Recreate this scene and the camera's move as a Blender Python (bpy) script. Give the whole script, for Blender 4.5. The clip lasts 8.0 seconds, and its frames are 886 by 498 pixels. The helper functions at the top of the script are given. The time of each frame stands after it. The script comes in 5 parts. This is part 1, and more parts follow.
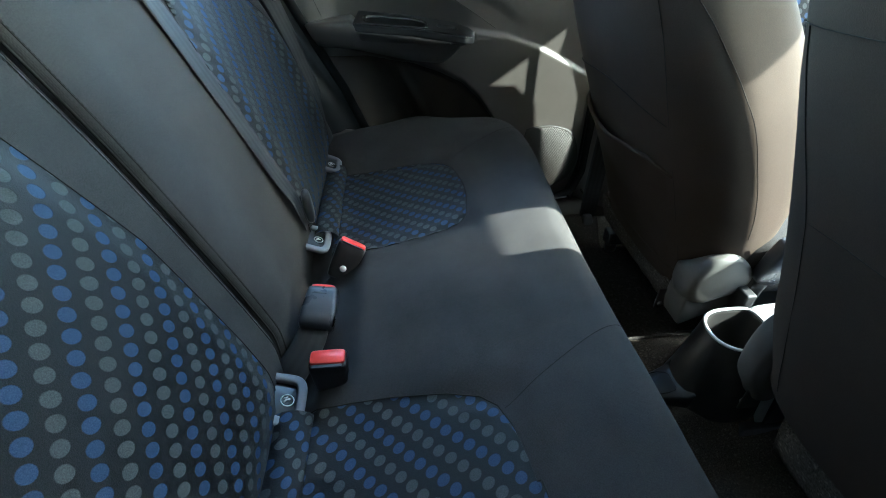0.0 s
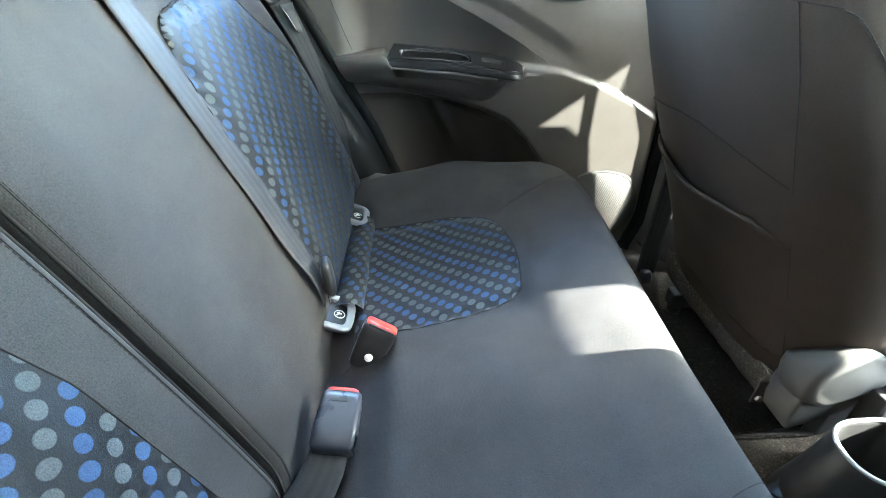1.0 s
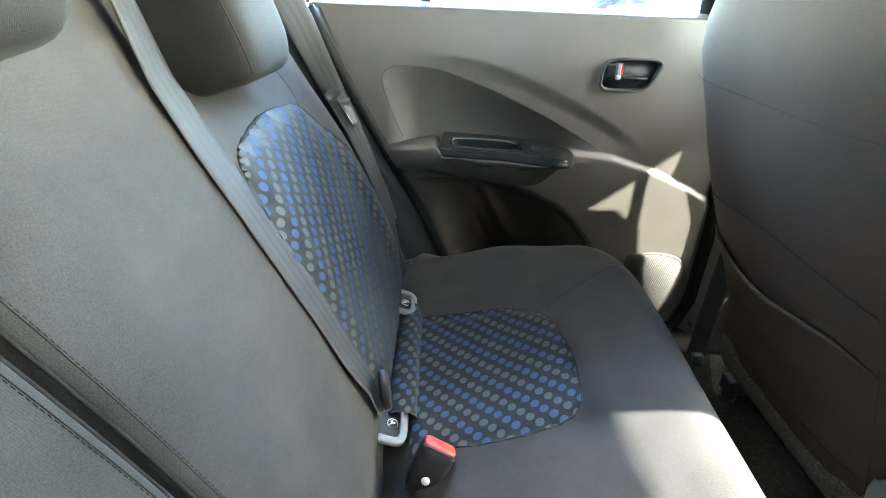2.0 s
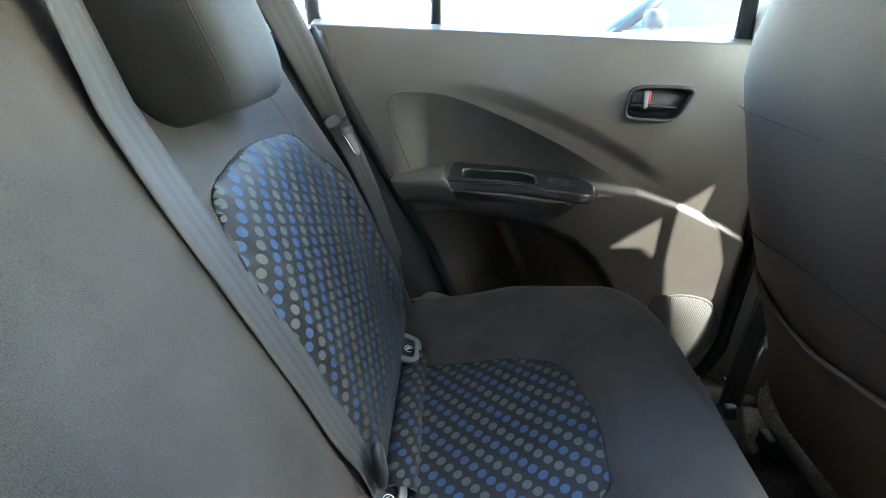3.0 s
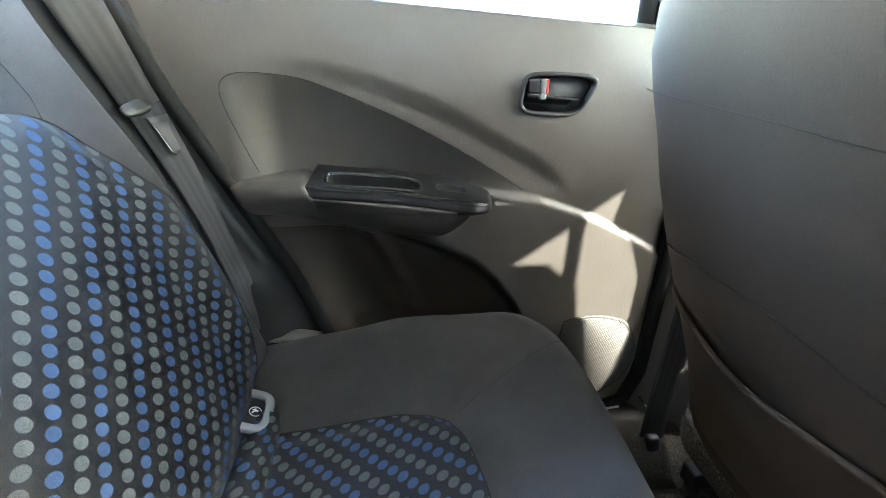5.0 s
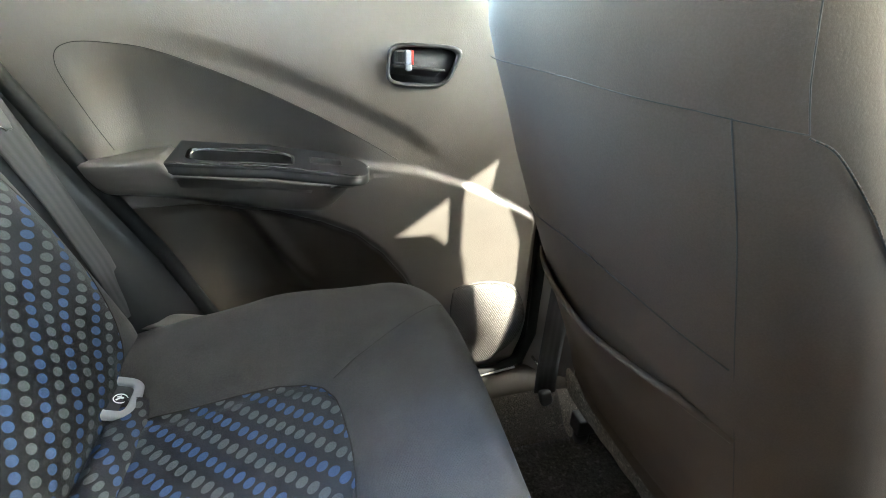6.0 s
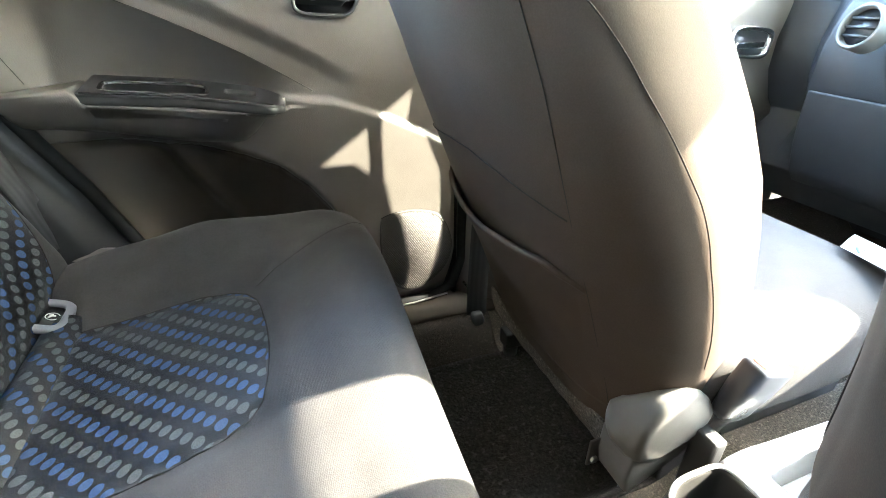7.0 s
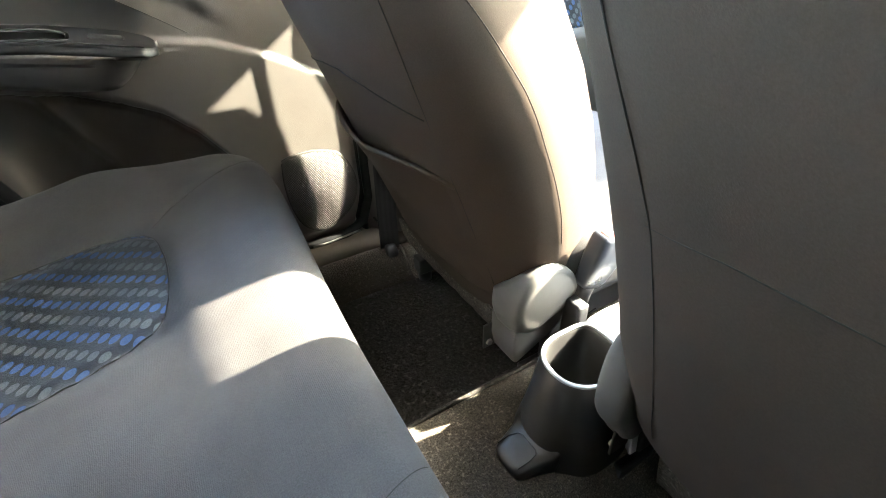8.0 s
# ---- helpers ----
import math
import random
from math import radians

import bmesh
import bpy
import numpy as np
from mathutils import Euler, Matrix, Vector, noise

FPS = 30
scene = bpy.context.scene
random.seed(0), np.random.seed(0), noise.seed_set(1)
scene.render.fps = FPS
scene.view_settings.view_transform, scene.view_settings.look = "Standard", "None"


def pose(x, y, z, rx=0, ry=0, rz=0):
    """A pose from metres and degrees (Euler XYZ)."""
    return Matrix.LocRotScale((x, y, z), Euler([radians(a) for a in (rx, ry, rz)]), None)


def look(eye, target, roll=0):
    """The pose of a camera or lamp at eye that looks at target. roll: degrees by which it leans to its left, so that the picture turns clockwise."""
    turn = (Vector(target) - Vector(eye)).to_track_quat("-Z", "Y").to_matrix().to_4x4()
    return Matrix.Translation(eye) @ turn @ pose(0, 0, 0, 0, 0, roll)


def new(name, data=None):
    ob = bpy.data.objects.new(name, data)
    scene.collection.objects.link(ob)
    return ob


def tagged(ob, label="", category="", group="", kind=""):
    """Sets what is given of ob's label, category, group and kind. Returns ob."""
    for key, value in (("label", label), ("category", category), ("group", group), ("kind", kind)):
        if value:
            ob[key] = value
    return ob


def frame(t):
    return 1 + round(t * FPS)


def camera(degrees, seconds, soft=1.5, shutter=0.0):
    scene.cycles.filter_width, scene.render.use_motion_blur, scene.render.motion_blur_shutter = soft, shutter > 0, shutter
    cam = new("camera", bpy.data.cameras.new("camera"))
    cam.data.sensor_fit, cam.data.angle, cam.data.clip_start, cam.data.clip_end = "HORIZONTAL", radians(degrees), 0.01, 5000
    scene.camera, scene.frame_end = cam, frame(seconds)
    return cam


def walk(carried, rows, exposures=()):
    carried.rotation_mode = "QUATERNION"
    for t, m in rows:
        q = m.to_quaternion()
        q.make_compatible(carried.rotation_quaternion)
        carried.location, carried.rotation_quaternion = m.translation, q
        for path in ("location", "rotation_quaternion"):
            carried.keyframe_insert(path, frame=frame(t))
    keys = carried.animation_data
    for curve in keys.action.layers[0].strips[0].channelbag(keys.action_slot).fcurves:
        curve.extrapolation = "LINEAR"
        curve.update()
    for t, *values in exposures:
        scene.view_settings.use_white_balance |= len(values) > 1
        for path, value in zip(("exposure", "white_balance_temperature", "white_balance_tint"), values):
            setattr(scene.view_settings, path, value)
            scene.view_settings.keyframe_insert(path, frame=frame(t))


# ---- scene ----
cam = camera(88.3, 8.0, soft=1.0)
PATH = [
    (0, (0.007, -0.02, 0.8), (0.161, 1.567, -0.408), -0.6),
    (0.5, (0.002, 0.067, 0.755), (0.11, 1.692, -0.406), -1.0),
    (1, (-0.017, 0.144, 0.772), (0.052, 1.806, -0.338), -1.2),
    (1.5, (-0.041, 0.185, 0.814), (-0.014, 1.891, -0.229), -1.6),
    (2, (-0.062, 0.209, 0.856), (-0.087, 1.95, -0.127), -1.9),
    (3.5, (-0.052, 0.354, 0.842), (-0.122, 2.142, -0.051), -1.6),
    (4, (-0.028, 0.416, 0.819), (-0.057, 2.213, -0.058), -0.9),
    (4.2, (-0.014, 0.429, 0.804), (-0.033, 2.239, -0.048), -0.8),
    (5.5, (0.067, 0.443, 0.78), (0.494, 2.203, -0.069), 1.6),
    (6, (0.114, 0.4, 0.766), (0.614, 2.124, -0.117), 1.3),
    (6.5, (0.13, 0.348, 0.738), (0.685, 2.029, -0.193), 0.6),
    (7, (0.166, 0.284, 0.714), (0.775, 1.918, -0.264), -0.1),
    (7.5, (0.182, 0.223, 0.694), (0.855, 1.801, -0.334), -0.8),
    (8, (0.189, 0.18, 0.686), (1.002, 1.621, -0.438), -2.1),
]
walk(cam, [(t, look(eye, target, roll)) for t, eye, target, roll in PATH], [(0.0, 6.2, 5050, 0), (0.5, 7.35, 5150, 2), (1.0, 7.86, 5350, 6), (1.5, 7.90, 5550, 6), (2.2, 7.4, 5600, 8), (3.5, 6.90, 5400, 8), (4.2, 7.08, 5500, 9), (5.5, 7.95, 5750, 9), (6.5, 8.20, 5900, 9), (8.0, 8.06, 6150, 10)])

# ---- light ----
SUN = Vector((-1.0, 0.22, -0.70)).normalized()
world = bpy.data.worlds.new("world")
scene.world = world
world.use_nodes = True
wn = world.node_tree.nodes
sky = wn.new("ShaderNodeTexSky")
sky.sky_type = "NISHITA"
sky.sun_disc = False
sky.sun_elevation = radians(34.6)
sky.sun_rotation = radians(102.4)
sky.air_density, sky.dust_density, sky.ozone_density = 1.6, 2.0, 1.0
wn["Background"].inputs["Strength"].default_value = 0.15
world.node_tree.links.new(sky.outputs["Color"], wn["Background"].inputs["Color"])
sun_data = bpy.data.lights.new("sun", "SUN")
sun_data.energy, sun_data.angle, sun_data.color = 2.0, radians(0.53), (1.0, 0.85, 0.68)
sun = new("sun", sun_data)
sun.rotation_mode = "QUATERNION"
sun.rotation_quaternion = SUN.to_track_quat("-Z", "Y")


# ---- materials ----
class Mat:
    """A small node graph builder."""

    def __init__(self, name, rough=0.6, metal=0.0, spec=0.5):
        self.m = bpy.data.materials.new(name)
        self.m.use_nodes = True
        self.t = self.m.node_tree
        self.b = self.t.nodes["Principled BSDF"]
        self.b.inputs["Roughness"].default_value = rough
        self.b.inputs["Metallic"].default_value = metal
        self.b.inputs["Specular IOR Level"].default_value = spec
        self.co = self.t.nodes.new("ShaderNodeTexCoord").outputs["Object"]

    def link(self, a, b):
        self.t.links.new(a, b)

    def noise(self, scale, detail=3.0, rough=0.6, co=None):
        n = self.t.nodes.new("ShaderNodeTexNoise")
        n.inputs["Scale"].default_value, n.inputs["Detail"].default_value, n.inputs["Roughness"].default_value = scale, detail, rough
        self.link(co or self.co, n.inputs["Vector"])
        return n.outputs["Fac"]

    def math(self, op, a, b=0.0, c=0.0):
        n = self.t.nodes.new("ShaderNodeMath")
        n.operation = op
        for i, v in enumerate((a, b, c)):
            if isinstance(v, (int, float)):
                n.inputs[i].default_value = v
            else:
                self.link(v, n.inputs[i])
        return n.outputs[0]

    def mix(self, fac, a, b):
        n = self.t.nodes.new("ShaderNodeMix")
        n.data_type = "RGBA"
        for i, v in ((0, fac), (6, a), (7, b)):
            if isinstance(v, (int, float)):
                n.inputs[i].default_value = v
            elif isinstance(v, tuple):
                n.inputs[i].default_value = (*v, 1.0)
            else:
                self.link(v, n.inputs[i])
        return n.outputs[2]

    def ramp(self, v, lo, hi):
        n = self.t.nodes.new("ShaderNodeMapRange")
        n.inputs["From Min"].default_value, n.inputs["From Max"].default_value = lo, hi
        self.link(v, n.inputs["Value"])
        return n.outputs["Result"]

    def wave(self, scale, axis, dist=0.0):
        n = self.t.nodes.new("ShaderNodeTexWave")
        n.bands_direction = axis
        n.inputs["Scale"].default_value, n.inputs["Distortion"].default_value = scale, dist
        self.link(self.co, n.inputs["Vector"])
        return n.outputs["Fac"]

    def colour(self, c):
        if isinstance(c, tuple):
            self.b.inputs["Base Color"].default_value = (*c, 1.0)
        else:
            self.link(c, self.b.inputs["Base Color"])

    def bump(self, h, strength, dist):
        n = self.t.nodes.new("ShaderNodeBump")
        n.inputs["Strength"].default_value, n.inputs["Distance"].default_value = strength, dist
        self.link(h, n.inputs["Height"])
        self.link(n.outputs["Normal"], self.b.inputs["Normal"])

    def rough(self, v, lo, hi):
        self.link(self.math("MULTIPLY_ADD", v, hi - lo, lo), self.b.inputs["Roughness"])

    def sheen(self, w, tint=(1, 1, 1), r=0.4):
        self.b.inputs["Sheen Weight"].default_value = w
        self.b.inputs["Sheen Roughness"].default_value = r
        self.b.inputs["Sheen Tint"].default_value = (*tint, 1.0)


def fabric(name, dark, light, sheen=0.25, weave=900.0, ribs=0.16, rough=0.85, spec=0.22):
    k = Mat(name, rough=rough, spec=spec)
    fine = k.noise(weave, 2.0, 0.7)
    broad = k.noise(9.0, 4.0, 0.6)
    k.colour(k.mix(k.math("ADD", k.math("MULTIPLY", k.ramp(fine, 0.3, 0.7), 0.55), k.math("MULTIPLY", k.ramp(broad, 0.3, 0.7), 0.45)), dark, light))
    rib = k.math("ADD", k.wave(230.0, "Y"), k.wave(230.0, "X"))
    k.bump(k.math("ADD", k.noise(850.0, 2.0, 0.7), k.math("MULTIPLY", rib, ribs)), 0.6, 0.0004 if ribs else 0.00025)
    k.sheen(sheen, (1, 1, 1), 0.35)
    return k.m


def plastic(name, dark, light, rough=0.5, grain=700.0, depth=0.0003, spec=0.5):
    k = Mat(name, rough=rough, spec=spec)
    g = k.noise(grain, 2.0, 0.5)
    broad = k.noise(6.0, 5.0, 0.65)
    k.colour(k.mix(k.ramp(broad, 0.3, 0.7), dark, light))
    k.rough(k.ramp(k.noise(14.0, 4.0), 0.3, 0.7), rough - 0.06, rough + 0.08)
    if depth:
        k.bump(g, 0.5, depth)
    return k.m


def carpet(name, dark, light, scale=420.0):
    k = Mat(name, rough=1.0, spec=0.1)
    f = k.noise(scale, 3.0, 0.75)
    speck = k.ramp(k.noise(scale * 0.6, 1.0, 0.5), 0.60, 0.72)
    c = k.mix(k.ramp(f, 0.35, 0.68), dark, light)
    c = k.mix(k.math("MULTIPLY", speck, 0.6), c, tuple(min(0.8, 1.9 * v) for v in light))
    c = k.mix(k.math("MULTIPLY", k.ramp(k.noise(11.0, 4.0), 0.45, 0.75), 0.35), c, light)
    k.colour(c)
    k.bump(f, 1.0, 0.003)
    k.sheen(0.03)
    return k.m


def dotted(name):
    """Woven cloth with slanting rows of blue and grey oval dots; its UV map is in metres."""
    k = Mat(name, rough=0.95, spec=0.2)
    uv = k.t.nodes.new("ShaderNodeUVMap")
    uv.uv_map = "UVMap"
    s = k.t.nodes.new("ShaderNodeSeparateXYZ")
    k.link(uv.outputs["UV"], s.inputs[0])
    wob = k.math("MULTIPLY", k.math("SUBTRACT", k.noise(30.0, 1.0), 0.5), 0.004)
    a = k.math("MULTIPLY", k.math("ADD", s.outputs[0], s.outputs[1]), 0.7071)
    b = k.math("ADD", k.math("MULTIPLY", k.math("SUBTRACT", s.outputs[0], s.outputs[1]), 0.7071), wob)
    row = k.math("DIVIDE", b, 0.0212)
    idx = k.math("FLOOR", row)
    odd = k.math("MODULO", k.math("ADD", idx, 1000.0), 2.0)
    cb = k.math("MULTIPLY", k.math("SUBTRACT", k.math("FRACT", row), 0.5), 0.0212)
    al = k.math("ADD", k.math("DIVIDE", a, 0.0152), k.math("MULTIPLY", odd, 0.5))
    ca = k.math("MULTIPLY", k.math("SUBTRACT", k.math("FRACT", al), 0.5), 0.0152)
    d = k.math("ADD", k.math("POWER", k.math("DIVIDE", ca, 0.0056), 2.0), k.math("POWER", k.math("DIVIDE", cb, 0.0066), 2.0))
    d = k.math("ADD", d, k.math("MULTIPLY", k.math("SUBTRACT", k.noise(1200.0, 1.0), 0.5), 0.25))
    dot = k.math("SUBTRACT", 1.0, k.ramp(d, 0.85, 1.1))
    fine = k.noise(1100.0, 2.0, 0.7)
    ground = k.mix(k.ramp(fine, 0.3, 0.7), (0.006, 0.006, 0.007), (0.015, 0.015, 0.016))
    blue = k.mix(k.ramp(fine, 0.3, 0.7), (0.030, 0.049, 0.095), (0.053, 0.080, 0.145))
    grey = k.mix(k.ramp(fine, 0.3, 0.7), (0.049, 0.053, 0.053), (0.092, 0.097, 0.097))
    k.colour(k.mix(dot, ground, k.mix(odd, grey, blue)))
    k.bump(k.math("ADD", fine, k.math("MULTIPLY", dot, -0.8)), 0.5, 0.0008)
    k.rough(dot, 0.56, 0.90)
    k.link(k.math("MULTIPLY_ADD", dot, -0.10, 0.23), k.b.inputs["Specular IOR Level"])
    k.sheen(0.5, (1, 1, 1), 0.35)
    k.link(k.math("MULTIPLY_ADD", dot, -0.016, 0.018), k.b.inputs["Sheen Weight"])     # the raised ground shines, the sunk dots do not
    return k.m


def plain(name, c, rough=0.5, metal=0.0, spec=0.5):
    k = Mat(name, rough=rough, metal=metal, spec=spec)
    k.colour(k.mix(k.ramp(k.noise(25.0, 4.0), 0.3, 0.7), tuple(0.88 * v for v in c), tuple(min(1.0, 1.08 * v) for v in c)))
    k.rough(k.ramp(k.noise(60.0, 3.0), 0.3, 0.7), max(0.03, rough - 0.05), rough + 0.07)
    return k.m


def webbing(name):
    k = Mat(name, rough=0.66, spec=0.18)
    uv = k.t.nodes.new("ShaderNodeUVMap")
    uv.uv_map = "UVMap"
    s = k.t.nodes.new("ShaderNodeSeparateXYZ")
    k.link(uv.outputs["UV"], s.inputs[0])
    across = k.math("SINE", k.math("MULTIPLY", s.outputs[0], 2 * math.pi / 0.0118))
    twill = k.math("SINE", k.math("MULTIPLY", k.math("ADD", s.outputs[1], k.math("MULTIPLY", s.outputs[0], 0.6)), 2 * math.pi / 0.0014))
    k.colour(k.mix(k.ramp(k.math("ADD", across, k.math("MULTIPLY", twill, 0.45)), -1.4, 1.4), (0.031, 0.0308, 0.0318), (0.044, 0.0436, 0.0450)))
    k.bump(k.math("ADD", across, k.math("MULTIPLY", twill, 0.35)), 0.25, 0.0003)
    k.sheen(0.025)
    return k.m


def clear_glass(name, tint=(0.9, 0.95, 0.93)):
    m = bpy.data.materials.new(name)
    m.use_nodes = True
    t = m.node_tree
    t.nodes.remove(t.nodes["Principled BSDF"])
    tr, gl, mx = t.nodes.new("ShaderNodeBsdfTransparent"), t.nodes.new("ShaderNodeBsdfGlossy"), t.nodes.new("ShaderNodeMixShader")
    fr = t.nodes.new("ShaderNodeFresnel")
    fr.inputs["IOR"].default_value = 1.45
    tr.inputs["Color"].default_value = (*tint, 1)
    gl.inputs["Roughness"].default_value = 0.02
    t.links.new(fr.outputs[0], mx.inputs[0])
    t.links.new(tr.outputs[0], mx.inputs[1])
    t.links.new(gl.outputs[0], mx.inputs[2])
    t.links.new(mx.outputs[0], t.nodes["Material Output"].inputs["Surface"])
    return m


FAB = fabric("charcoal knit", (0.021, 0.0195, 0.0188), (0.062, 0.0580, 0.0560), 0.03, rough=0.80, spec=0.12)
FAB_BACK = fabric("smooth charcoal cloth", (0.039, 0.0283, 0.0206), (0.058, 0.0420, 0.0306), 0.0, 650.0, 0.0, 0.84, 0.13)
SEAM = plain("black thread", (0.027, 0.025, 0.023), 0.9, 0, 0.1)
FAB_HEAD = fabric("dark headrest cloth", (0.011, 0.0105, 0.010), (0.031, 0.0295, 0.0285), 0.03, rough=0.80, spec=0.12)
DOTS = dotted("dotted cloth")
DOOR = plastic("grained door plastic", (0.066, 0.0580, 0.0490), (0.085, 0.0750, 0.0635), 0.44, 620.0, 0.0005, 0.7)
BLACK = plastic("black plastic", (0.012, 0.012, 0.013), (0.018, 0.018, 0.019), 0.36, 900.0, 0.0001)
SATIN = plastic("satin black trim", (0.018, 0.018, 0.019), (0.026, 0.026, 0.027), 0.42, 700.0, 0.0002)
GREY = plastic("grey plastic", (0.072, 0.068, 0.061), (0.094, 0.089, 0.081), 0.48, 800.0, 0.0002)
CONSOLE = plastic("console plastic", (0.020, 0.019, 0.018), (0.028, 0.027, 0.025), 0.38, 800.0, 0.0002)
SILVER = plastic("silver-grey plastic", (0.30, 0.31, 0.32), (0.38, 0.39, 0.40), 0.34, 900.0, 0.0001)
BUCKLE = plastic("polished black plastic", (0.034, 0.037, 0.045), (0.036, 0.039, 0.047), 0.30, 900.0, 0.0)
RED = plain("red plastic", (0.78, 0.050, 0.036), 0.35)
WHITE = plain("white print", (0.75, 0.75, 0.74), 0.5)
CHROME = plain("chrome", (0.62, 0.62, 0.62), 0.16, 1.0)
DULL_STEEL = plain("dull steel", (0.16, 0.155, 0.15), 0.42, 1.0)
STEEL = plain("zinc steel", (0.42, 0.41, 0.39), 0.38, 1.0)
TAG = plastic("pale grey plastic", (0.14, 0.145, 0.157), (0.175, 0.18, 0.195), 0.45, 900.0, 0.0001)
CARPET = carpet("grey needle felt", (0.030, 0.025, 0.0195), (0.128, 0.108, 0.084))
SHADE_C = carpet("floor carpet darkened for shade", (0.014, 0.0115, 0.009), (0.046, 0.038, 0.030), 300.0)
MAT_C = carpet("black floor mat", (0.013, 0.0118, 0.0105), (0.039, 0.035, 0.031), 170.0)
FELT = carpet("speckled felt", (0.026, 0.0235, 0.020), (0.140, 0.126, 0.106), 240.0)
BEIGE = fabric("beige headliner", (0.49, 0.46, 0.41), (0.55, 0.52, 0.465), 0.1, 700.0)
BELT = webbing("belt webbing")
PANEL = plastic("matt black plastic", (0.010, 0.010, 0.0105), (0.0135, 0.0135, 0.0140), 0.34, 900.0, 0.0001, 0.14)
PIANO = plastic("glossy black plastic", (0.012, 0.012, 0.0125), (0.016, 0.016, 0.0165), 0.16, 900.0, 0.0, 0.6)
MATT = plastic("matt black lining", (0.006, 0.006, 0.006), (0.010, 0.010, 0.010), 0.7, 900.0, 0.0001, 0.15)
# darker copy of the door plastic, recess shade put into its colour
SHADED_DOOR = plastic("door plastic darkened for recess shade", (0.038, 0.0310, 0.0240), (0.052, 0.0428, 0.0330), 0.50, 700.0, 0.0003, 0.20)
TRIM = plastic("black trim plastic", (0.011, 0.011, 0.0115), (0.017, 0.017, 0.0175), 0.36, 700.0, 0.0002, 0.22)
RUBBER = plain("black rubber", (0.010, 0.010, 0.010), 0.7, 0, 0.12)
SCREEN = clear_glass("green-tinted windscreen glass", (0.36, 0.385, 0.37))
DARK_GLASS = plain("dark car window", (0.012, 0.019, 0.028), 0.05, 0.0, 0.12)
PALE = plain("pale blue car paint", (0.42, 0.50, 0.56), 0.3)
GRILLE = plastic("painted grille wire", (0.040, 0.0355, 0.0295), (0.049, 0.0435, 0.0365), 0.62, 900.0, 0.0)
TINTED = clear_glass("side window glass", (0.60, 0.626, 0.618))
NEAR_GLASS = clear_glass("tinted door glass", (0.32, 0.34, 0.33))
DASH = plastic("dashboard plastic", (0.017, 0.018, 0.0195), (0.021, 0.0225, 0.0245), 0.55, 600.0, 0.0004, 0.25)
PAPER = plain("paper", (0.78, 0.78, 0.76), 0.7)
INK = plain("blue ink", (0.03, 0.06, 0.25), 0.7)
BODY = plain("car paint", (0.11, 0.17, 0.25), 0.3)
GROUND = carpet("pale concrete", (0.42, 0.41, 0.39), (0.56, 0.55, 0.52), 20.0)


# ---- mesh helpers ----
def part(name, bm, mat, parent=None, label="", smooth=True, thick=0.0, bevel=0.0, keep=False, face=None):
    """Links a bmesh as one mesh object, in world places, under a thing or a part."""
    if not keep:
        bmesh.ops.recalc_face_normals(bm, faces=bm.faces)
    if face:
        total = Vector()
        for f in bm.faces:
            total += f.normal * f.calc_area()
        if total.dot(Vector(face)) < 0:
            bmesh.ops.reverse_faces(bm, faces=bm.faces)
    me = bpy.data.meshes.new(name)
    bm.to_mesh(me)
    bm.free()
    me.materials.append(mat)
    if smooth:
        me.polygons.foreach_set("use_smooth", [True] * len(me.polygons))
    ob = new(name, me)
    if thick:
        s = ob.modifiers.new("thick", "SOLIDIFY")
        s.thickness, s.offset = thick, -1
    if bevel:
        b = ob.modifiers.new("bevel", "BEVEL")
        b.width, b.segments, b.limit_method, b.angle_limit = bevel, 3, "ANGLE", radians(35)
    if parent:
        ob.parent = parent
        ob.matrix_parent_inverse = Matrix.Translation(-parent.location)
    if label:
        tagged(ob, label)
    return ob


def thing(name, at, label, category, group="", kind=""):
    e = new(name)
    e.location = at
    e.empty_display_size = 0.05
    return tagged(e, label, category, group, kind)


def lone(name, bm, mat, label, category, kind="", **kw):
    return tagged(part(name, bm, mat, **kw), label, category, kind=kind)


def lerp(a, b, t):
    return a + (b - a) * t


def sstep(a, b, x):
    t = min(1.0, max(0.0, (x - a) / (b - a)))
    return t * t * (3 - 2 * t)


def table(pts, x):
    """Piecewise smooth value of a short table of (x, value)."""
    if x <= pts[0][0]:
        return pts[0][1]
    for (a, va), (b, vb) in zip(pts, pts[1:]):
        if x <= b:
            return lerp(va, vb, (x - a) / (b - a))
    return pts[-1][1]


def spline(pts, n):
    """n points on a Catmull-Rom curve through pts."""
    p = [Vector(v) for v in pts]
    p = [2 * p[0] - p[1], *p, 2 * p[-1] - p[-2]]
    out, m = [], len(p) - 3
    for i in range(n):
        s = i / (n - 1) * m
        j = min(int(s), m - 1)
        t = s - j
        a, b, c, d = p[j:j + 4]
        out.append(0.5 * ((2 * b) + (c - a) * t + (2 * a - 5 * b + 4 * c - d) * t * t + (3 * b - a - 3 * c + d) * t ** 3))
    return out


def grid(nu, nv, f, uvf=None, close_u=False):
    bm = bmesh.new()
    rows = [[bm.verts.new(f(i / (nu if close_u else nu - 1), j / (nv - 1))) for i in range(nu)] for j in range(nv)]
    lay = bm.loops.layers.uv.new("UVMap") if uvf else None
    for j in range(nv - 1):
        for i in range(nu if close_u else nu - 1):
            k = (i + 1) % nu
            fc = bm.faces.new((rows[j][i], rows[j][k], rows[j + 1][k], rows[j + 1][i]))
            if uvf:
                for lp, (a, b) in zip(fc.loops, ((i, j), (i + 1, j), (i + 1, j + 1), (i, j + 1))):
                    lp[lay].uv = uvf(a / (nu - 1), b / (nv - 1))
    return bm


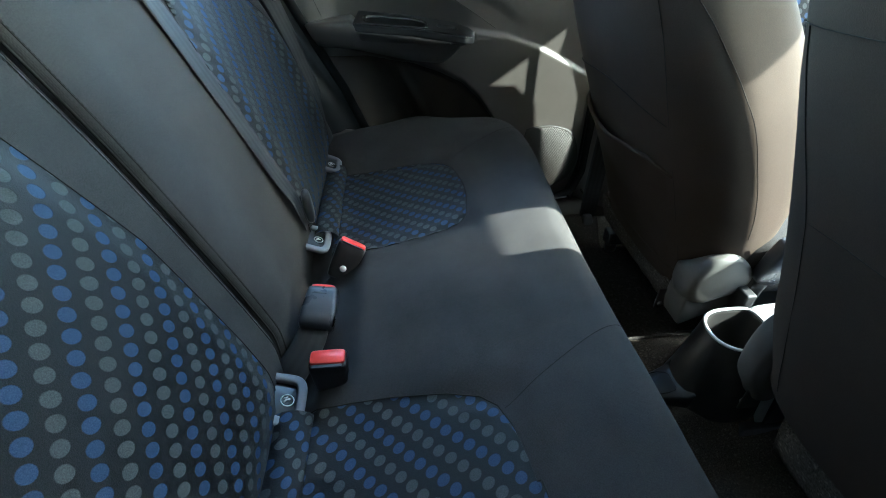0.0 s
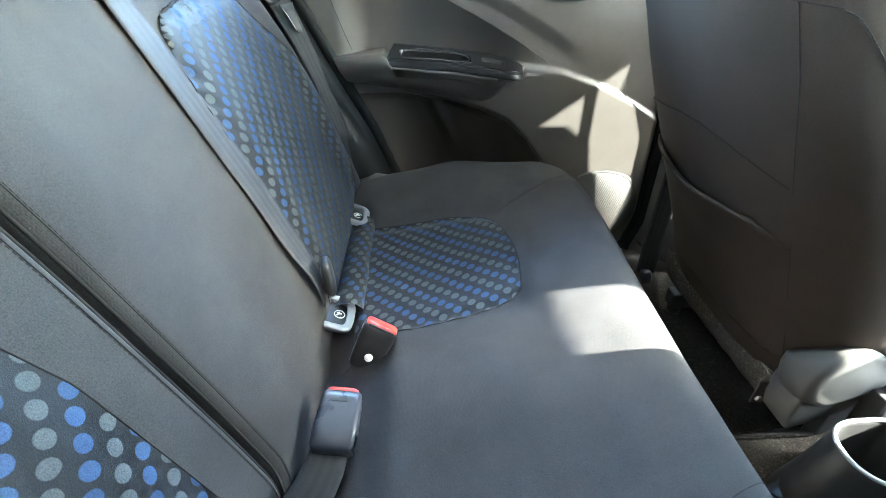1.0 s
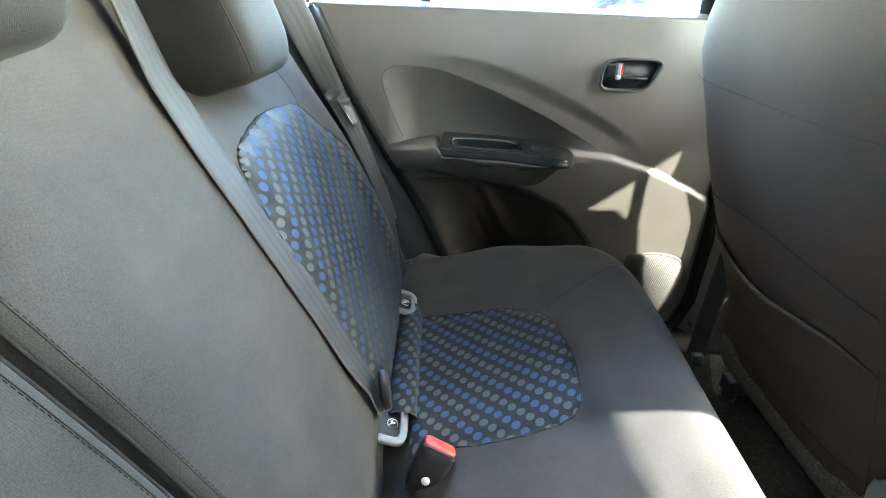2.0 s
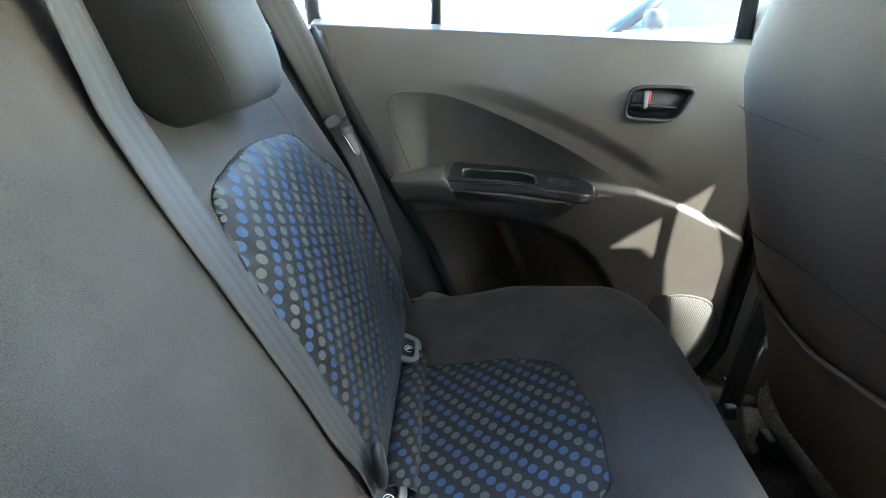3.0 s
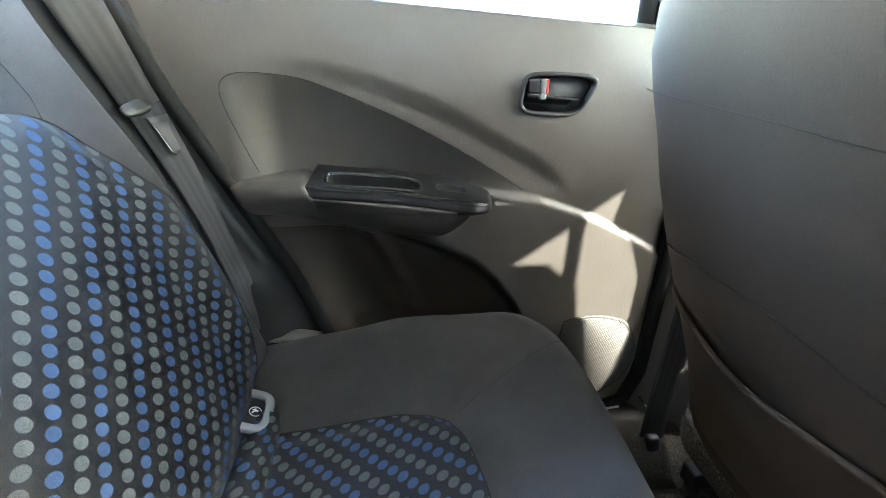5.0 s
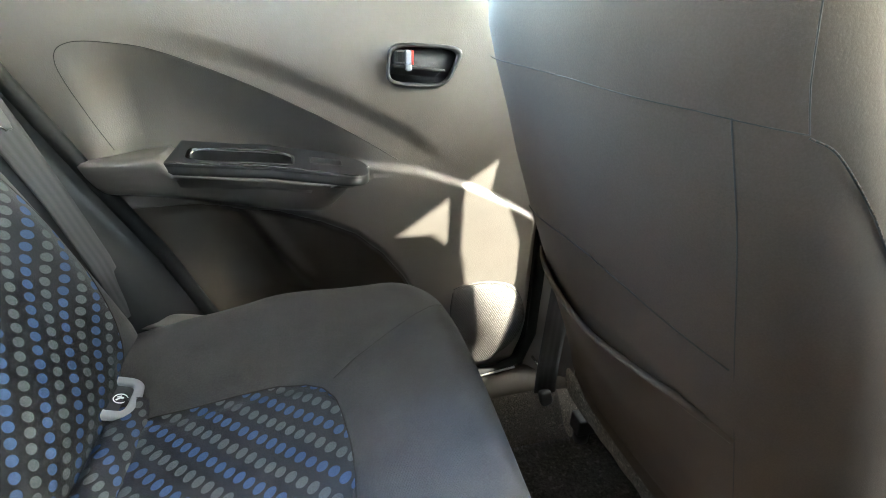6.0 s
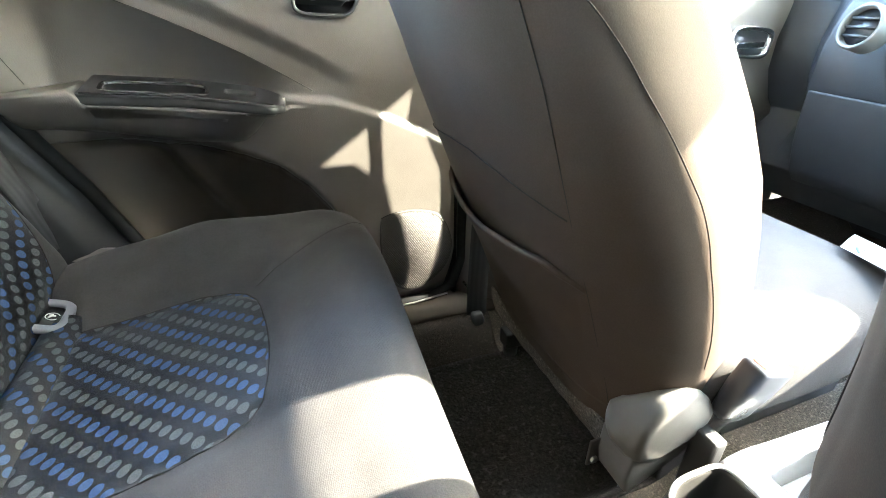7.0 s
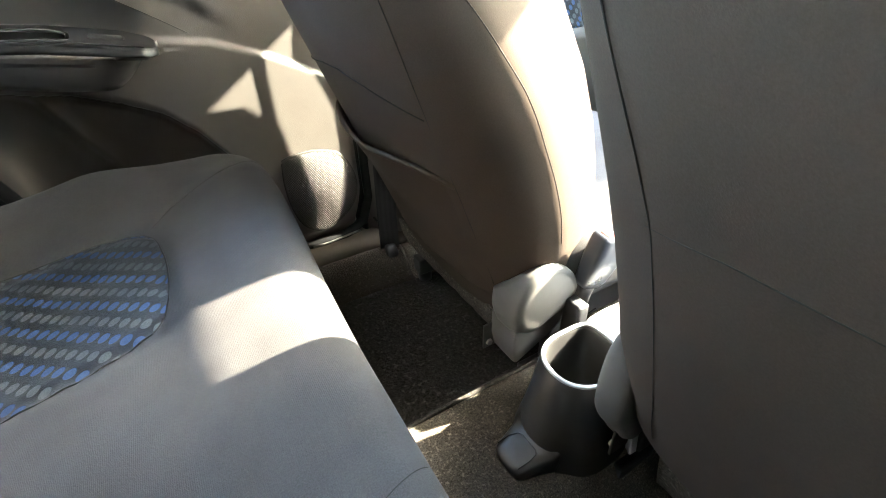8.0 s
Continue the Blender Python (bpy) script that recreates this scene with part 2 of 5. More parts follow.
def loft(rings, caps=True, bm=None, closed=True):
    bm = bm or bmesh.new()
    vs = [[bm.verts.new(p) for p in r] for r in rings]
    n = len(vs[0])
    for a, b in zip(vs, vs[1:]):
        for i in range(n if closed else n - 1):
            k = (i + 1) % n
            bm.faces.new((a[i], a[k], b[k], b[i]))
    if caps:
        bm.faces.new(vs[0][::-1])
        bm.faces.new(vs[-1])
    return bm


def oval(centre, ax, ay, rx, ry, n=32, e=2.0):
    """A superellipse ring in the plane of ax and ay."""
    c, ax, ay = Vector(centre), Vector(ax), Vector(ay)
    out = []
    for i in range(n):
        t = 2 * math.pi * i / n
        ct, st = math.cos(t), math.sin(t)
        out.append(c + ax * (rx * math.copysign(abs(ct) ** (2 / e), ct)) + ay * (ry * math.copysign(abs(st) ** (2 / e), st)))
    return out


def tube(pts, r, n=8, bm=None, close=False):
    pts = [Vector(p) for p in pts]
    rings = []
    up = Vector((0.13, 0.31, 0.94)).normalized()
    for i, p in enumerate(pts):
        d = (pts[min(i + 1, len(pts) - 1)] - pts[max(i - 1, 0)]).normalized()
        a = d.cross(up)
        if a.length < 0.05:
            a = d.cross(Vector((1, 0, 0)))
        a.normalize()
        b = d.cross(a)
        rr = r[i] if isinstance(r, (list, tuple)) else r
        rings.append([p + a * (rr * math.cos(2 * math.pi * k / n)) + b * (rr * math.sin(2 * math.pi * k / n)) for k in range(n)])
    return loft(rings, True, bm)


def block(x0, x1, y0, y1, z0, z1, bm=None, m=None):
    bm = bm or bmesh.new()
    r = bmesh.ops.create_cube(bm, size=1.0)["verts"]
    for v in r:
        v.co = Vector((lerp(x0, x1, v.co.x + 0.5), lerp(y0, y1, v.co.y + 0.5), lerp(z0, z1, v.co.z + 0.5)))
        if m:
            v.co = m @ v.co
    return bm


def soft_block(centre, axes, half, e=5.0, levels=9, n=36, squash=0.35):
    """A rounded block by superelliptic rings; axes: three unit vectors, half: their half lengths."""
    c = Vector(centre)
    a, b, d = (Vector(v) for v in axes)
    rings = []
    for i in range(levels):
        t = -1 + 2 * i / (levels - 1)
        t = math.copysign(abs(t) ** 0.6, t)
        k = max(0.02, (1 - abs(t) ** e) ** (1 / e))
        k = lerp(squash, 1.0, k) if abs(t) >= 0.999 else k
        rings.append(oval(c + d * (half[2] * t), a, b, half[0] * k, half[1] * k, n, e))
    return loft(rings)


def strap(pts, widths, side, mat, name, parent, label="", thick=0.0014):
    """A band along pts; side: the direction across it."""
    pts = [Vector(p) for p in pts]
    s = [Vector(v).normalized() for v in side] if isinstance(side, list) else Vector(side).normalized()
    run = [0.0]
    for a, b in zip(pts, pts[1:]):
        run.append(run[-1] + (b - a).length)
    n = len(pts)

    def f(u, v):
        j = round(v * (n - 1))
        w = widths[j] if isinstance(widths, (list, tuple)) else widths
        return pts[j] + (s[j] if isinstance(s, list) else s) * (w * (u - 0.5))

    return part(name, grid(7, n, f, lambda u, v: (u * 0.047, run[round(min(v, 1.0) * (n - 1))])), mat, parent, label, thick=thick)


def knitted(pts, name, parent, r=0.00045, mat=None, label=""):
    return part(name, tube(pts, r, 6), mat or SEAM, parent, label)


def stitches(pts, out, parent, step=0.0045, length=0.0028, r=0.0004, mat=None):
    """A row of short sewn threads along pts, lifted by out."""
    bm = bmesh.new()
    pts = [Vector(p) + Vector(out) for p in pts]
    run, nxt = 0.0, 0.0
    for a, b in zip(pts, pts[1:]):
        seg = (b - a).length
        while nxt < run + seg:
            q = a.lerp(b, (nxt - run) / seg)
            d = (b - a).normalized() * length
            tube([q, q + d], r, 5, bm)
            nxt += step
        run += seg
    return tagged(part("stitching", bm, mat or SEAM, parent), kind="stuff")


# ---- ground and shell of the car ----
lone("ground", grid(41, 41, lambda u, v: (lerp(-300, 300, u), lerp(-300, 300, v), -0.32)), GROUND, "pale sunlit concrete yard round the car", "ground", "structure")

MID = 0.478          # the car's middle line
WALL = 1.10          # inner face of the far doors


def floor_z(x, y):
    hump = 0.085 * (1 + 0.75 * sstep(0.58, 0.70, x)) * (1 - sstep(0.085, 0.15, abs(y - MID)))
    under = 0.03 * sstep(0.33, 0.24, x)
    return 0.004 + hump + under + 0.010 * sstep(0.955, 0.985, y) * sstep(0.58, 0.50, x) + 0.062 * sstep(0.985, 1.048, y) + 0.10 * sstep(1.10, 1.5, x)


lone("floor", grid(90, 90, lambda u, v: Vector((lerp(-0.45, 1.75, u), lerp(-0.19, 1.14, v), floor_z(lerp(-0.45, 1.75, u), lerp(-0.19, 1.14, v))))),
     CARPET, "grey speckled needle-felt carpet of the cabin floor", "floor", "structure", thick=0.02, face=(0, 0, 1))

# roof with its front header above the windscreen
roof_line = [(-0.75, 1.10), (-0.40, 1.19), (0.20, 1.235), (0.75, 1.228), (1.10, 1.206), (1.28, 1.178)]
rp = spline([(x, 0, z) for x, z in roof_line], 24)
lone("ceiling", grid(17, 24, lambda u, v: Vector((rp[round(v * 23)].x, lerp(-0.26, 1.22, u), rp[round(v * 23)].z - 0.05 * (2 * u - 1) ** 4))),
     BEIGE, "beige cloth headliner of the roof", "ceiling", "structure", thick=0.03, face=(0, 0, -1))


def side_wall(y, out, name, label, holes, mat=BEIGE):
    """The body side: a sheet with openings, between sill and roof; out: outward sign."""
    bm = bmesh.new()
    for x0, x1, z0, z1 in holes:
        block(x0, x1, min(y, y + out * 0.05), max(y, y + out * 0.05), z0, z1, bm)
    return lone(name, bm, mat, label, "wall", "structure", smooth=False, bevel=0.008)


side_wall(1.16, 1, "wall_left", "beige pillar and roof-rail trim of the car's side", [(1.36, 1.76, -0.05, 0.80), (0.455, 0.545, 0.10, 1.15), (-0.80, -0.36, 0.0, 1.12), (-0.80, 1.12, 1.08, 1.16)])
# out of view: the rear window opening is filled to keep side light out
side_wall(-0.21, -1, "wall_right", "unseen dark near car side, rear window filled to block light", [(0.47, 0.56, 0.02, 1.15), (-0.80, 0.02, 0.0, 1.12), (-0.80, 1.12, 1.10, 1.16), (-0.37, 0.48, -0.10, 1.11), (0.55, 1.75, -0.10, 0.84)], DOOR)
lone("wall_rear", block(-0.66, -0.62, -0.25, 1.20, 0.0, 1.0), DOOR, "dark plastic inner face of the tailgate", "wall", "structure", smooth=False)
lone("sill", block(-0.35, 1.5, -0.25, -0.15, -0.10, 0.10), SATIN, "black plastic door sill", "sill", "structure", smooth=False, bevel=0.012)

lone("sill", block(-0.80, 1.72, 1.115, 1.21, -0.10, 0.096), SATIN, "black painted body sill below the far doors", "sill", "structure", smooth=False, bevel=0.010)

# front of the cabin: bulkhead below the screen, front doors, windscreen
lone("bulkhead", block(1.72, 1.76, -0.25, 1.20, 0.0, 0.72), DASH, "dark bulkhead behind the dashboard", "wall", "structure", smooth=False)


# ---- far rear door ----
def door_rear_edge(z):
    return table([(0.10, 0.06), (0.34, -0.070), (0.45, -0.112), (0.55, -0.162), (0.70, -0.232), (0.86, -0.296)], z)


def door_top(x):
    return lerp(0.846, 0.798, (x + 0.288) / 0.708)


ARCH = [(-0.178, 0.715), (-0.16, 0.737), (-0.11, 0.737), (-0.061, 0.727), (0.03, 0.690), (0.124, 0.643), (0.19, 0.604), (0.243, 0.570)]
LEDGE = [(-0.30, 0.598), (0.10, 0.585), (0.19, 0.571), (0.27, 0.560), (0.36, 0.527), (0.43, 0.492), (0.52, 0.44)]
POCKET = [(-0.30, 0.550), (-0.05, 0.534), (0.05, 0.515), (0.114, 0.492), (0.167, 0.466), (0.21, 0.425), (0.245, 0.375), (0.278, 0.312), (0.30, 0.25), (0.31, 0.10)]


def door_y(x, z):
    """Inner face of the door lining; smaller y stands further into the cabin."""
    y = WALL
    y += 0.016 * sstep(0.70, 0.86, z)                       # lining leans out towards the window
    led = table(LEDGE, x)
    y -= 0.008 * sstep(led + 0.003, led - 0.012, z) * sstep(-0.02, 0.25, x)      # ledge in front of the arm rest
    arc = table(ARCH, x) if -0.178 <= x <= 0.243 else -1.0
    if arc > 0 and z > 0.55:
        k = min(1.0, max(0.0, (arc - z) / 0.115))
        y += 0.027 * (1 - (1 - k) ** 2) * sstep(-0.178, -0.11, x) * sstep(0.243, 0.12, x)
    band = table([(-0.20, 0.752), (-0.12, 0.753), (-0.046, 0.746), (0.02, 0.731), (0.091, 0.703), (0.169, 0.667), (0.254, 0.620), (0.32, 0.576)], x)    # soft fold above the scoop
    y += 0.0065 * sstep(band + 0.012, band - 0.022, z) * sstep(-0.15, 0.0, x) * sstep(0.33, 0.25, x) * sstep(0.54, 0.60, z)
    poc = table(POCKET, x)
    inside = sstep(0.0, 0.034, poc - z) if x < 0.285 else 0.0
    inside *= sstep(0.004, 0.10, x - door_rear_edge(z))
    curve = sstep(0.310, 0.270, x)
    y += min(0.080, 0.020 + 0.32 * max(0.0, poc - z)) * inside * curve      # the pocket wall leans outwards below
    y -= 0.017 * math.exp(-((x - 0.045 + (z - 0.42) * 0.45) / 0.016) ** 2) * inside * sstep(0.30, 0.40, z)
    y += 0.006 * sstep(0.482, 0.495, x)                     # rolled front edge
    y += 0.02 * sstep(0.15, 0.11, z)
    return y


door = thing("rear_door", (0.1, WALL + 0.03, 0.12), "closed rear car door with dark grained plastic lining", "car door")


def door_pt(u, v):
    z = lerp(0.115, 1.0, v)
    u2 = u
    x = lerp(door_rear_edge(z), 0.495 - 0.02 * sstep(0.22, 0.12, z), u2)
    top = door_top(x)
    z = lerp(0.115, top, v)
    x = lerp(door_rear_edge(z), 0.495 - 0.03 * sstep(0.24, 0.115, z), u2)
    return Vector((x, door_y(x, z), z))


bm = grid(280, 260, door_pt)
HANDLE = Vector((0.279, WALL, 0.711))


def in_handle(c):
    z = c.z - HANDLE.z + 0.05 * (c.x - HANDLE.x)
    x = (c.x - HANDLE.x - 0.31 * z) / (1 + 3.75 * z)
    return (x / 0.049) ** 4 + (z / 0.0265) ** 4 < 1


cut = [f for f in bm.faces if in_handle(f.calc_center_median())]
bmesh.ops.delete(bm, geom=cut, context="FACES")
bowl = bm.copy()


# pocket faces take the darker copy in place of shade in the recess
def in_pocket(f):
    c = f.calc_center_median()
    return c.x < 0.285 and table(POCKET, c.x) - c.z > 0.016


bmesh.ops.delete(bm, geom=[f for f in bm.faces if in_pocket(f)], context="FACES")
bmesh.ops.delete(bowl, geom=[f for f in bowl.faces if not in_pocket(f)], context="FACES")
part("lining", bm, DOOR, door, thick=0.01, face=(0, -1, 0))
part("door_pocket", bowl, SHADED_DOOR, door, "storage pocket with shade put into its plastic colour", thick=0.006, face=(0, -1, 0))
part("sill_cap", grid(60, 9, lambda u, v: Vector((lerp(-0.297, 0.495, u), 1.116 + 0.055 * math.sin(v * math.pi / 2), door_top(lerp(-0.297, 0.495, u)) + 0.010 * math.sin(v * math.pi) - 0.002))), DOOR, door, thick=0.01, face=(0, 0, 1))
part("seam", tube([(x, min(door_y(x, z + d) for d in (-0.004, 0.0, 0.004)) - 0.0003, z) for x, _, z in spline([(-0.147, 0, 0.604), (-0.163, 0, 0.655), *[(a, 0, b) for a, b in ARCH]], 70)], 0.0005, 6), SEAM, door)
part("outer_skin", block(-0.29, 0.49, 1.185, 1.20, 0.0, 0.80), BODY, door, smooth=False)
# window frame of the door
wf = bmesh.new()
tube([(-0.30, 1.165, 0.845), (-0.30, 1.16, 0.90), (-0.26, 1.14, 1.02), (-0.20, 1.12, 1.09)], 0.016, 10, wf)
tube([(-0.20, 1.12, 1.09), (0.40, 1.11, 1.11)], 0.016, 10, wf)
tube([(0.432, 1.165, 0.79), (0.414, 1.15, 0.95), (0.40, 1.11, 1.11)], 0.014, 10, wf)
part("window_frame", wf, SATIN, door, "black painted window frame")
part("window_post", tube([(-0.093, 1.168, 0.83), (-0.088, 1.15, 0.97), (-0.08, 1.115, 1.10)], 0.011, 10), SATIN, door, "slim black post between the panes")
part("window_pane", grid(2, 2, lambda u, v: Vector((lerp(-0.085, 0.418, u), lerp(1.168, 1.118, v), lerp(0.79, 1.10, v)))), TINTED, door, "lightly tinted side window")
part("quarter_pane", grid(2, 2, lambda u, v: Vector((lerp(-0.295, -0.10, u), lerp(1.168, 1.118, v), lerp(0.82, 1.09, v)))), TINTED, door, "small fixed quarter window")

# arm rest, with its black pull-cup panel
ARM_TOP = [(-0.205, 0.594), (-0.143, 0.598), (-0.075, 0.6035), (0.05, 0.5915), (0.15, 0.574), (0.195, 0.564)]
rings = []
for i in range(60):
    t = i / 59
    x = lerp(-0.215, 0.194, t)
    top = table(ARM_TOP, x)
    d = 0.0485 * lerp(0.55, 1.0, sstep(-0.21, -0.10, x)) * math.sqrt(max(0.001, 1 - max(0.0, (x - 0.130) / 0.0500) ** 2))
    low = lerp(0.545, 0.500, sstep(-0.16, 0.12, x)) + 0.065 * sstep(0.10, 0.198, x) ** 1.5
    sunk = sstep(-0.080, -0.070, x) * sstep(0.198, 0.186, x)       # the insert lies in the rest
    cutd = 0.037 if -0.066 < x < 0.104 else 0.020 * sunk
    back = WALL + 0.03
    ring = [Vector((x, back, top - cutd)), Vector((x, WALL - d * 0.55, top - 0.001 - cutd)), Vector((x, WALL - d * 0.93, top - 0.002 - cutd)), Vector((x, WALL - d * 0.97, top - 0.0045 - 0.0165 * sunk)), Vector((x, WALL - d, top - 0.011 - 0.0155 * sunk)),
            Vector((x, WALL - d * 0.98, lerp(top, low, 0.35))), Vector((x, WALL - d * 0.82, lerp(top, low, 0.62))), Vector((x, WALL - d * 0.55, lerp(top, low, 0.84))), Vector((x, WALL - d * 0.22, lerp(top, low, 0.97))), Vector((x, back, low))]
    for v in ring:
        v.x = max(v.x, door_rear_edge(v.z) + 0.003)
    rings.append(ring)
arm = part("arm_rest", loft(rings), DOOR, door)


def panel_reach(x):
    return 0.0205 + 0.0405 * math.sqrt(max(0.0, 1 - max(0.0, (x - 0.148) / 0.0448) ** 2))


def panel_z(x, flat):
    """The insert leans into the cabin: flat runs from 0 at the lining to 1 at its edge."""
    return table(ARM_TOP, x) + 0.008 - 0.0150 * flat


def cup_panel(u, v):
    """Black insert over the arm rest: a flat top, a broad rounded edge and a narrow front."""
    x = lerp(-0.0775, 0.1925, u)
    reach = panel_reach(x)
    full = (reach - 0.0205) / 0.0405
    flat, a = min(1.0, v / 0.66), max(0.0, (v - 0.66) / 0.34)
    yy, z = WALL + 0.021 - reach * flat, panel_z(x, flat)
    x += 0.012 * (1 - flat) * (1 - u) ** 4          # the rear end runs slantwise to the lining
    if a > 0:
        turn = min(1.0, a / 0.45) * math.pi / 2
        fall = max(0.0, (a - 0.45) / 0.55)
        yy -= (0.0042 * math.sin(turn) + 0.0062 * fall - 0.0030 * fall ** 4) * full
        z -= 0.0042 * (1 - math.cos(turn)) + 0.0110 * fall * lerp(0.6, 1.0, full)
        x += 0.011 * (fall ** 1.5) * (1 - u) ** 6
    return Vector((x, yy, z))


def recess_ring(cx, rx, cf, rf, k, dz, e=0.42, ramp=0.0):
    """Closed ring round a recess of the panel, scaled by k and lowered by dz; ramp raises it towards the front end."""
    ring = []
    for a in np.linspace(0, 2 * math.pi, 73)[:-1]:
        c, n = math.cos(a), math.sin(a)
        x, flat = cx + k * rx * math.copysign(abs(c) ** e, c), cf + k * rf * math.copysign(abs(n) ** e, n)
        ring.append(Vector((x, WALL + 0.021 - panel_reach(x) * flat, panel_z(x, flat) + dz + ramp * sstep(cx + 0.35 * rx, cx + rx, x))))
    return ring


CUP_HOLE, SWITCH_HOLE = (0.0150, 0.0660, 0.560, 0.290), (0.1290, 0.0220, 0.500, 0.150)
bm = grid(230, 120, cup_panel)


def in_recess(p, cx, rx, cf, rf):
    flat = (WALL + 0.021 - p.y) / panel_reach(p.x)
    return abs((p.x - cx) / rx) ** 4.76 + abs((flat - cf) / rf) ** 4.76 < 1 and p.z > panel_z(p.x, flat) - 0.003


for hole in (CUP_HOLE, SWITCH_HOLE):
    bmesh.ops.delete(bm, geom=[f for f in bm.faces if in_recess(f.calc_center_median(), *hole)], context="FACES")
part("cup_panel", bm, PANEL, arm, "black pull-cup panel with satin edges", face=(0, -0.5, 1))
part("panel_bead", tube([cup_panel(u, 0.685) + Vector((0, -0.0004, 0.0004)) for u in np.linspace(0.02, 0.93, 120)], 0.0012, 8), PIANO, arm, "glossy bead along the panel's edge")
part("cup_lip", loft([recess_ring(*CUP_HOLE, k, dz) for k, dz in ((1.075, -0.0010), (1.06, 0.0006), (1.03, 0.0011), (1.0, 0.0006), (0.985, -0.0030))], caps=False), PIANO, arm, "raised lip of the pull cup")
part("pull_cup", loft([recess_ring(*CUP_HOLE, k, dz, ramp=r) for k, dz, r in ((0.988, -0.0026, 0), (0.95, -0.0245, 0.018), (0.90, -0.0275, 0.019), (0.4, -0.0280, 0.010), (0.02, -0.0280, 0.0))], caps=False), MATT, arm, "deep matt pull cup")
part("switch_blank", loft([recess_ring(*SWITCH_HOLE, k, dz, 0.30) for k, dz in ((1.10, -0.0003), (1.06, 0.0005), (1.0, 0.0003), (0.98, -0.0045), (0.5, -0.0047), (0.02, -0.0047))], caps=False), TRIM, arm, "blank switch recess")

# inside handle
hd = HANDLE


def skew(x, z):
    return Vector((hd.x + x * (1 + 3.75 * z) + 0.31 * z, 0, hd.z + z - 0.05 * x))


def handle_ring(rx, rz, y, n=48, e=4.2):
    out = []
    for p in oval((0, 0, 0), (1, 0, 0), (0, 0, 1), rx, rz, n, e):
        q = skew(p.x, p.z)
        out.append(Vector((q.x, y, q.z)))
    return out


R = handle_ring
part("handle_bezel", loft([R(0.0525, 0.0300, 1.108), R(0.0530, 0.0300, 1.0985), R(0.0522, 0.0292, 1.0955), R(0.0508, 0.0278, 1.0945), R(0.0488, 0.0258, 1.0950), R(0.0475, 0.0245, 1.0975), R(0.0470, 0.0240, 1.110)], caps=False), SATIN, door, "satin black handle bezel")
part("handle_bowl", loft([R(0.0485, 0.0255, 1.106), R(0.0465, 0.0235, 1.122), R(0.040, 0.0185, 1.128), R(0.004, 0.002, 1.129)], caps=True), DASH, door, "black finger bowl")
# pull lever: a lip along the middle that curls down over the bowl
rings = []
for t in np.linspace(0, 1, 26):
    x = lerp(-0.044, 0.036, t)
    slim = 1 - 0.75 * sstep(0.86, 1.0, t) ** 2
    a, b = skew(x, -0.001 - 0.004 * t), skew(x, -0.020)
    rings.append([Vector((a.x, 1.110, a.z + 0.001)), Vector((a.x, 1.0990, a.z + 0.002)), Vector((a.x, 1.0955, a.z + 0.0008)), Vector((a.x, 1.0950, a.z - 0.0018)), Vector((lerp(a.x, b.x, 0.3), 1.0985 + 0.004 * t, lerp(a.z, b.z, 0.25 * slim))), Vector((lerp(a.x, b.x, 0.7), 1.106, lerp(a.z, b.z, 0.65 * slim))), Vector((b.x, 1.114, lerp(a.z, b.z, slim)))])
handle = part("door_handle", loft(rings), BLACK, door, "black pull lever")
part("pivot_hole", loft([oval(skew(-0.013, 0.004) + Vector((0, y, 0)), (1, 0, 0), (0, 0, 1), r, r, 18) for y, r in ((1.120, 0.0050), (1.1165, 0.0050), (1.1160, 0.0040), (1.1180, 0.0036))], caps=False), SATIN, door)
part("bowl_rib", loft([oval(skew(x, z) + Vector((0, y, 0)), (1, 0, 0.2), (0, 1, 0), 0.0018, 0.004, 12) for x, z, y in ((0.020, -0.003, 1.118), (0.026, 0.010, 1.117))]), SATIN, door)
q = skew(-0.0365, 0.0105)
lk_body = part("lock_knob", block(q.x - 0.0085, q.x + 0.0080, 1.0945, 1.112, q.z - 0.0095, q.z + 0.0090), SATIN, door, smooth=False, bevel=0.0025)
for k in range(4):
    part("knob_rib", block(q.x - 0.006 + 0.0034 * k, q.x - 0.0048 + 0.0034 * k, 1.0938, 1.0950, q.z - 0.0070, q.z + 0.0066), BLACK, lk_body, smooth=False)
q = skew(-0.0225, 0.0105)
lk = part("lock_slider", block(q.x - 0.0058, q.x + 0.0030, 1.0925, 1.112, q.z - 0.0102, q.z + 0.0100), TAG, door, "pale lock slider", smooth=False, bevel=0.0025)
part("red_mark", block(q.x + 0.0032, q.x + 0.0062, 1.0935, 1.108, q.z - 0.0098, q.z + 0.0095), RED, lk, "red unlocked mark", smooth=False, bevel=0.0008)
part("lock_tab", loft([oval((q.x - 0.001, y, q.z - 0.0135), (1, 0, 0), (0, 0, 1), 0.0048 * k, 0.0050 * k, 24, 3.0) for y, k in ((1.104, 1.0), (1.0945, 1.0), (1.0932, 0.8), (1.0930, 0.3))]), TAG, door, "pale rounded lock tab")

# loudspeaker grille in the door's lower front corner
SPK = Vector((0.408, 0, 0.238))
rim_pts = spline([(x, 0, z) for x, z in ((0.337, 0.325), (0.360, 0.332), (0.395, 0.3345), (0.430, 0.328), (0.458, 0.314), (0.478, 0.280), (0.486, 0.235), (0.472, 0.192), (0.442, 0.163), (0.405, 0.145), (0.375, 0.150), (0.350, 0.175), (0.336, 0.220), (0.332, 0.275), (0.337, 0.325))], 113)[:-1]


def spk_ring(r, y):
    return [Vector((SPK.x + (p.x - SPK.x) * r, y, SPK.z + (p.z - SPK.z) * r)) for p in rim_pts]


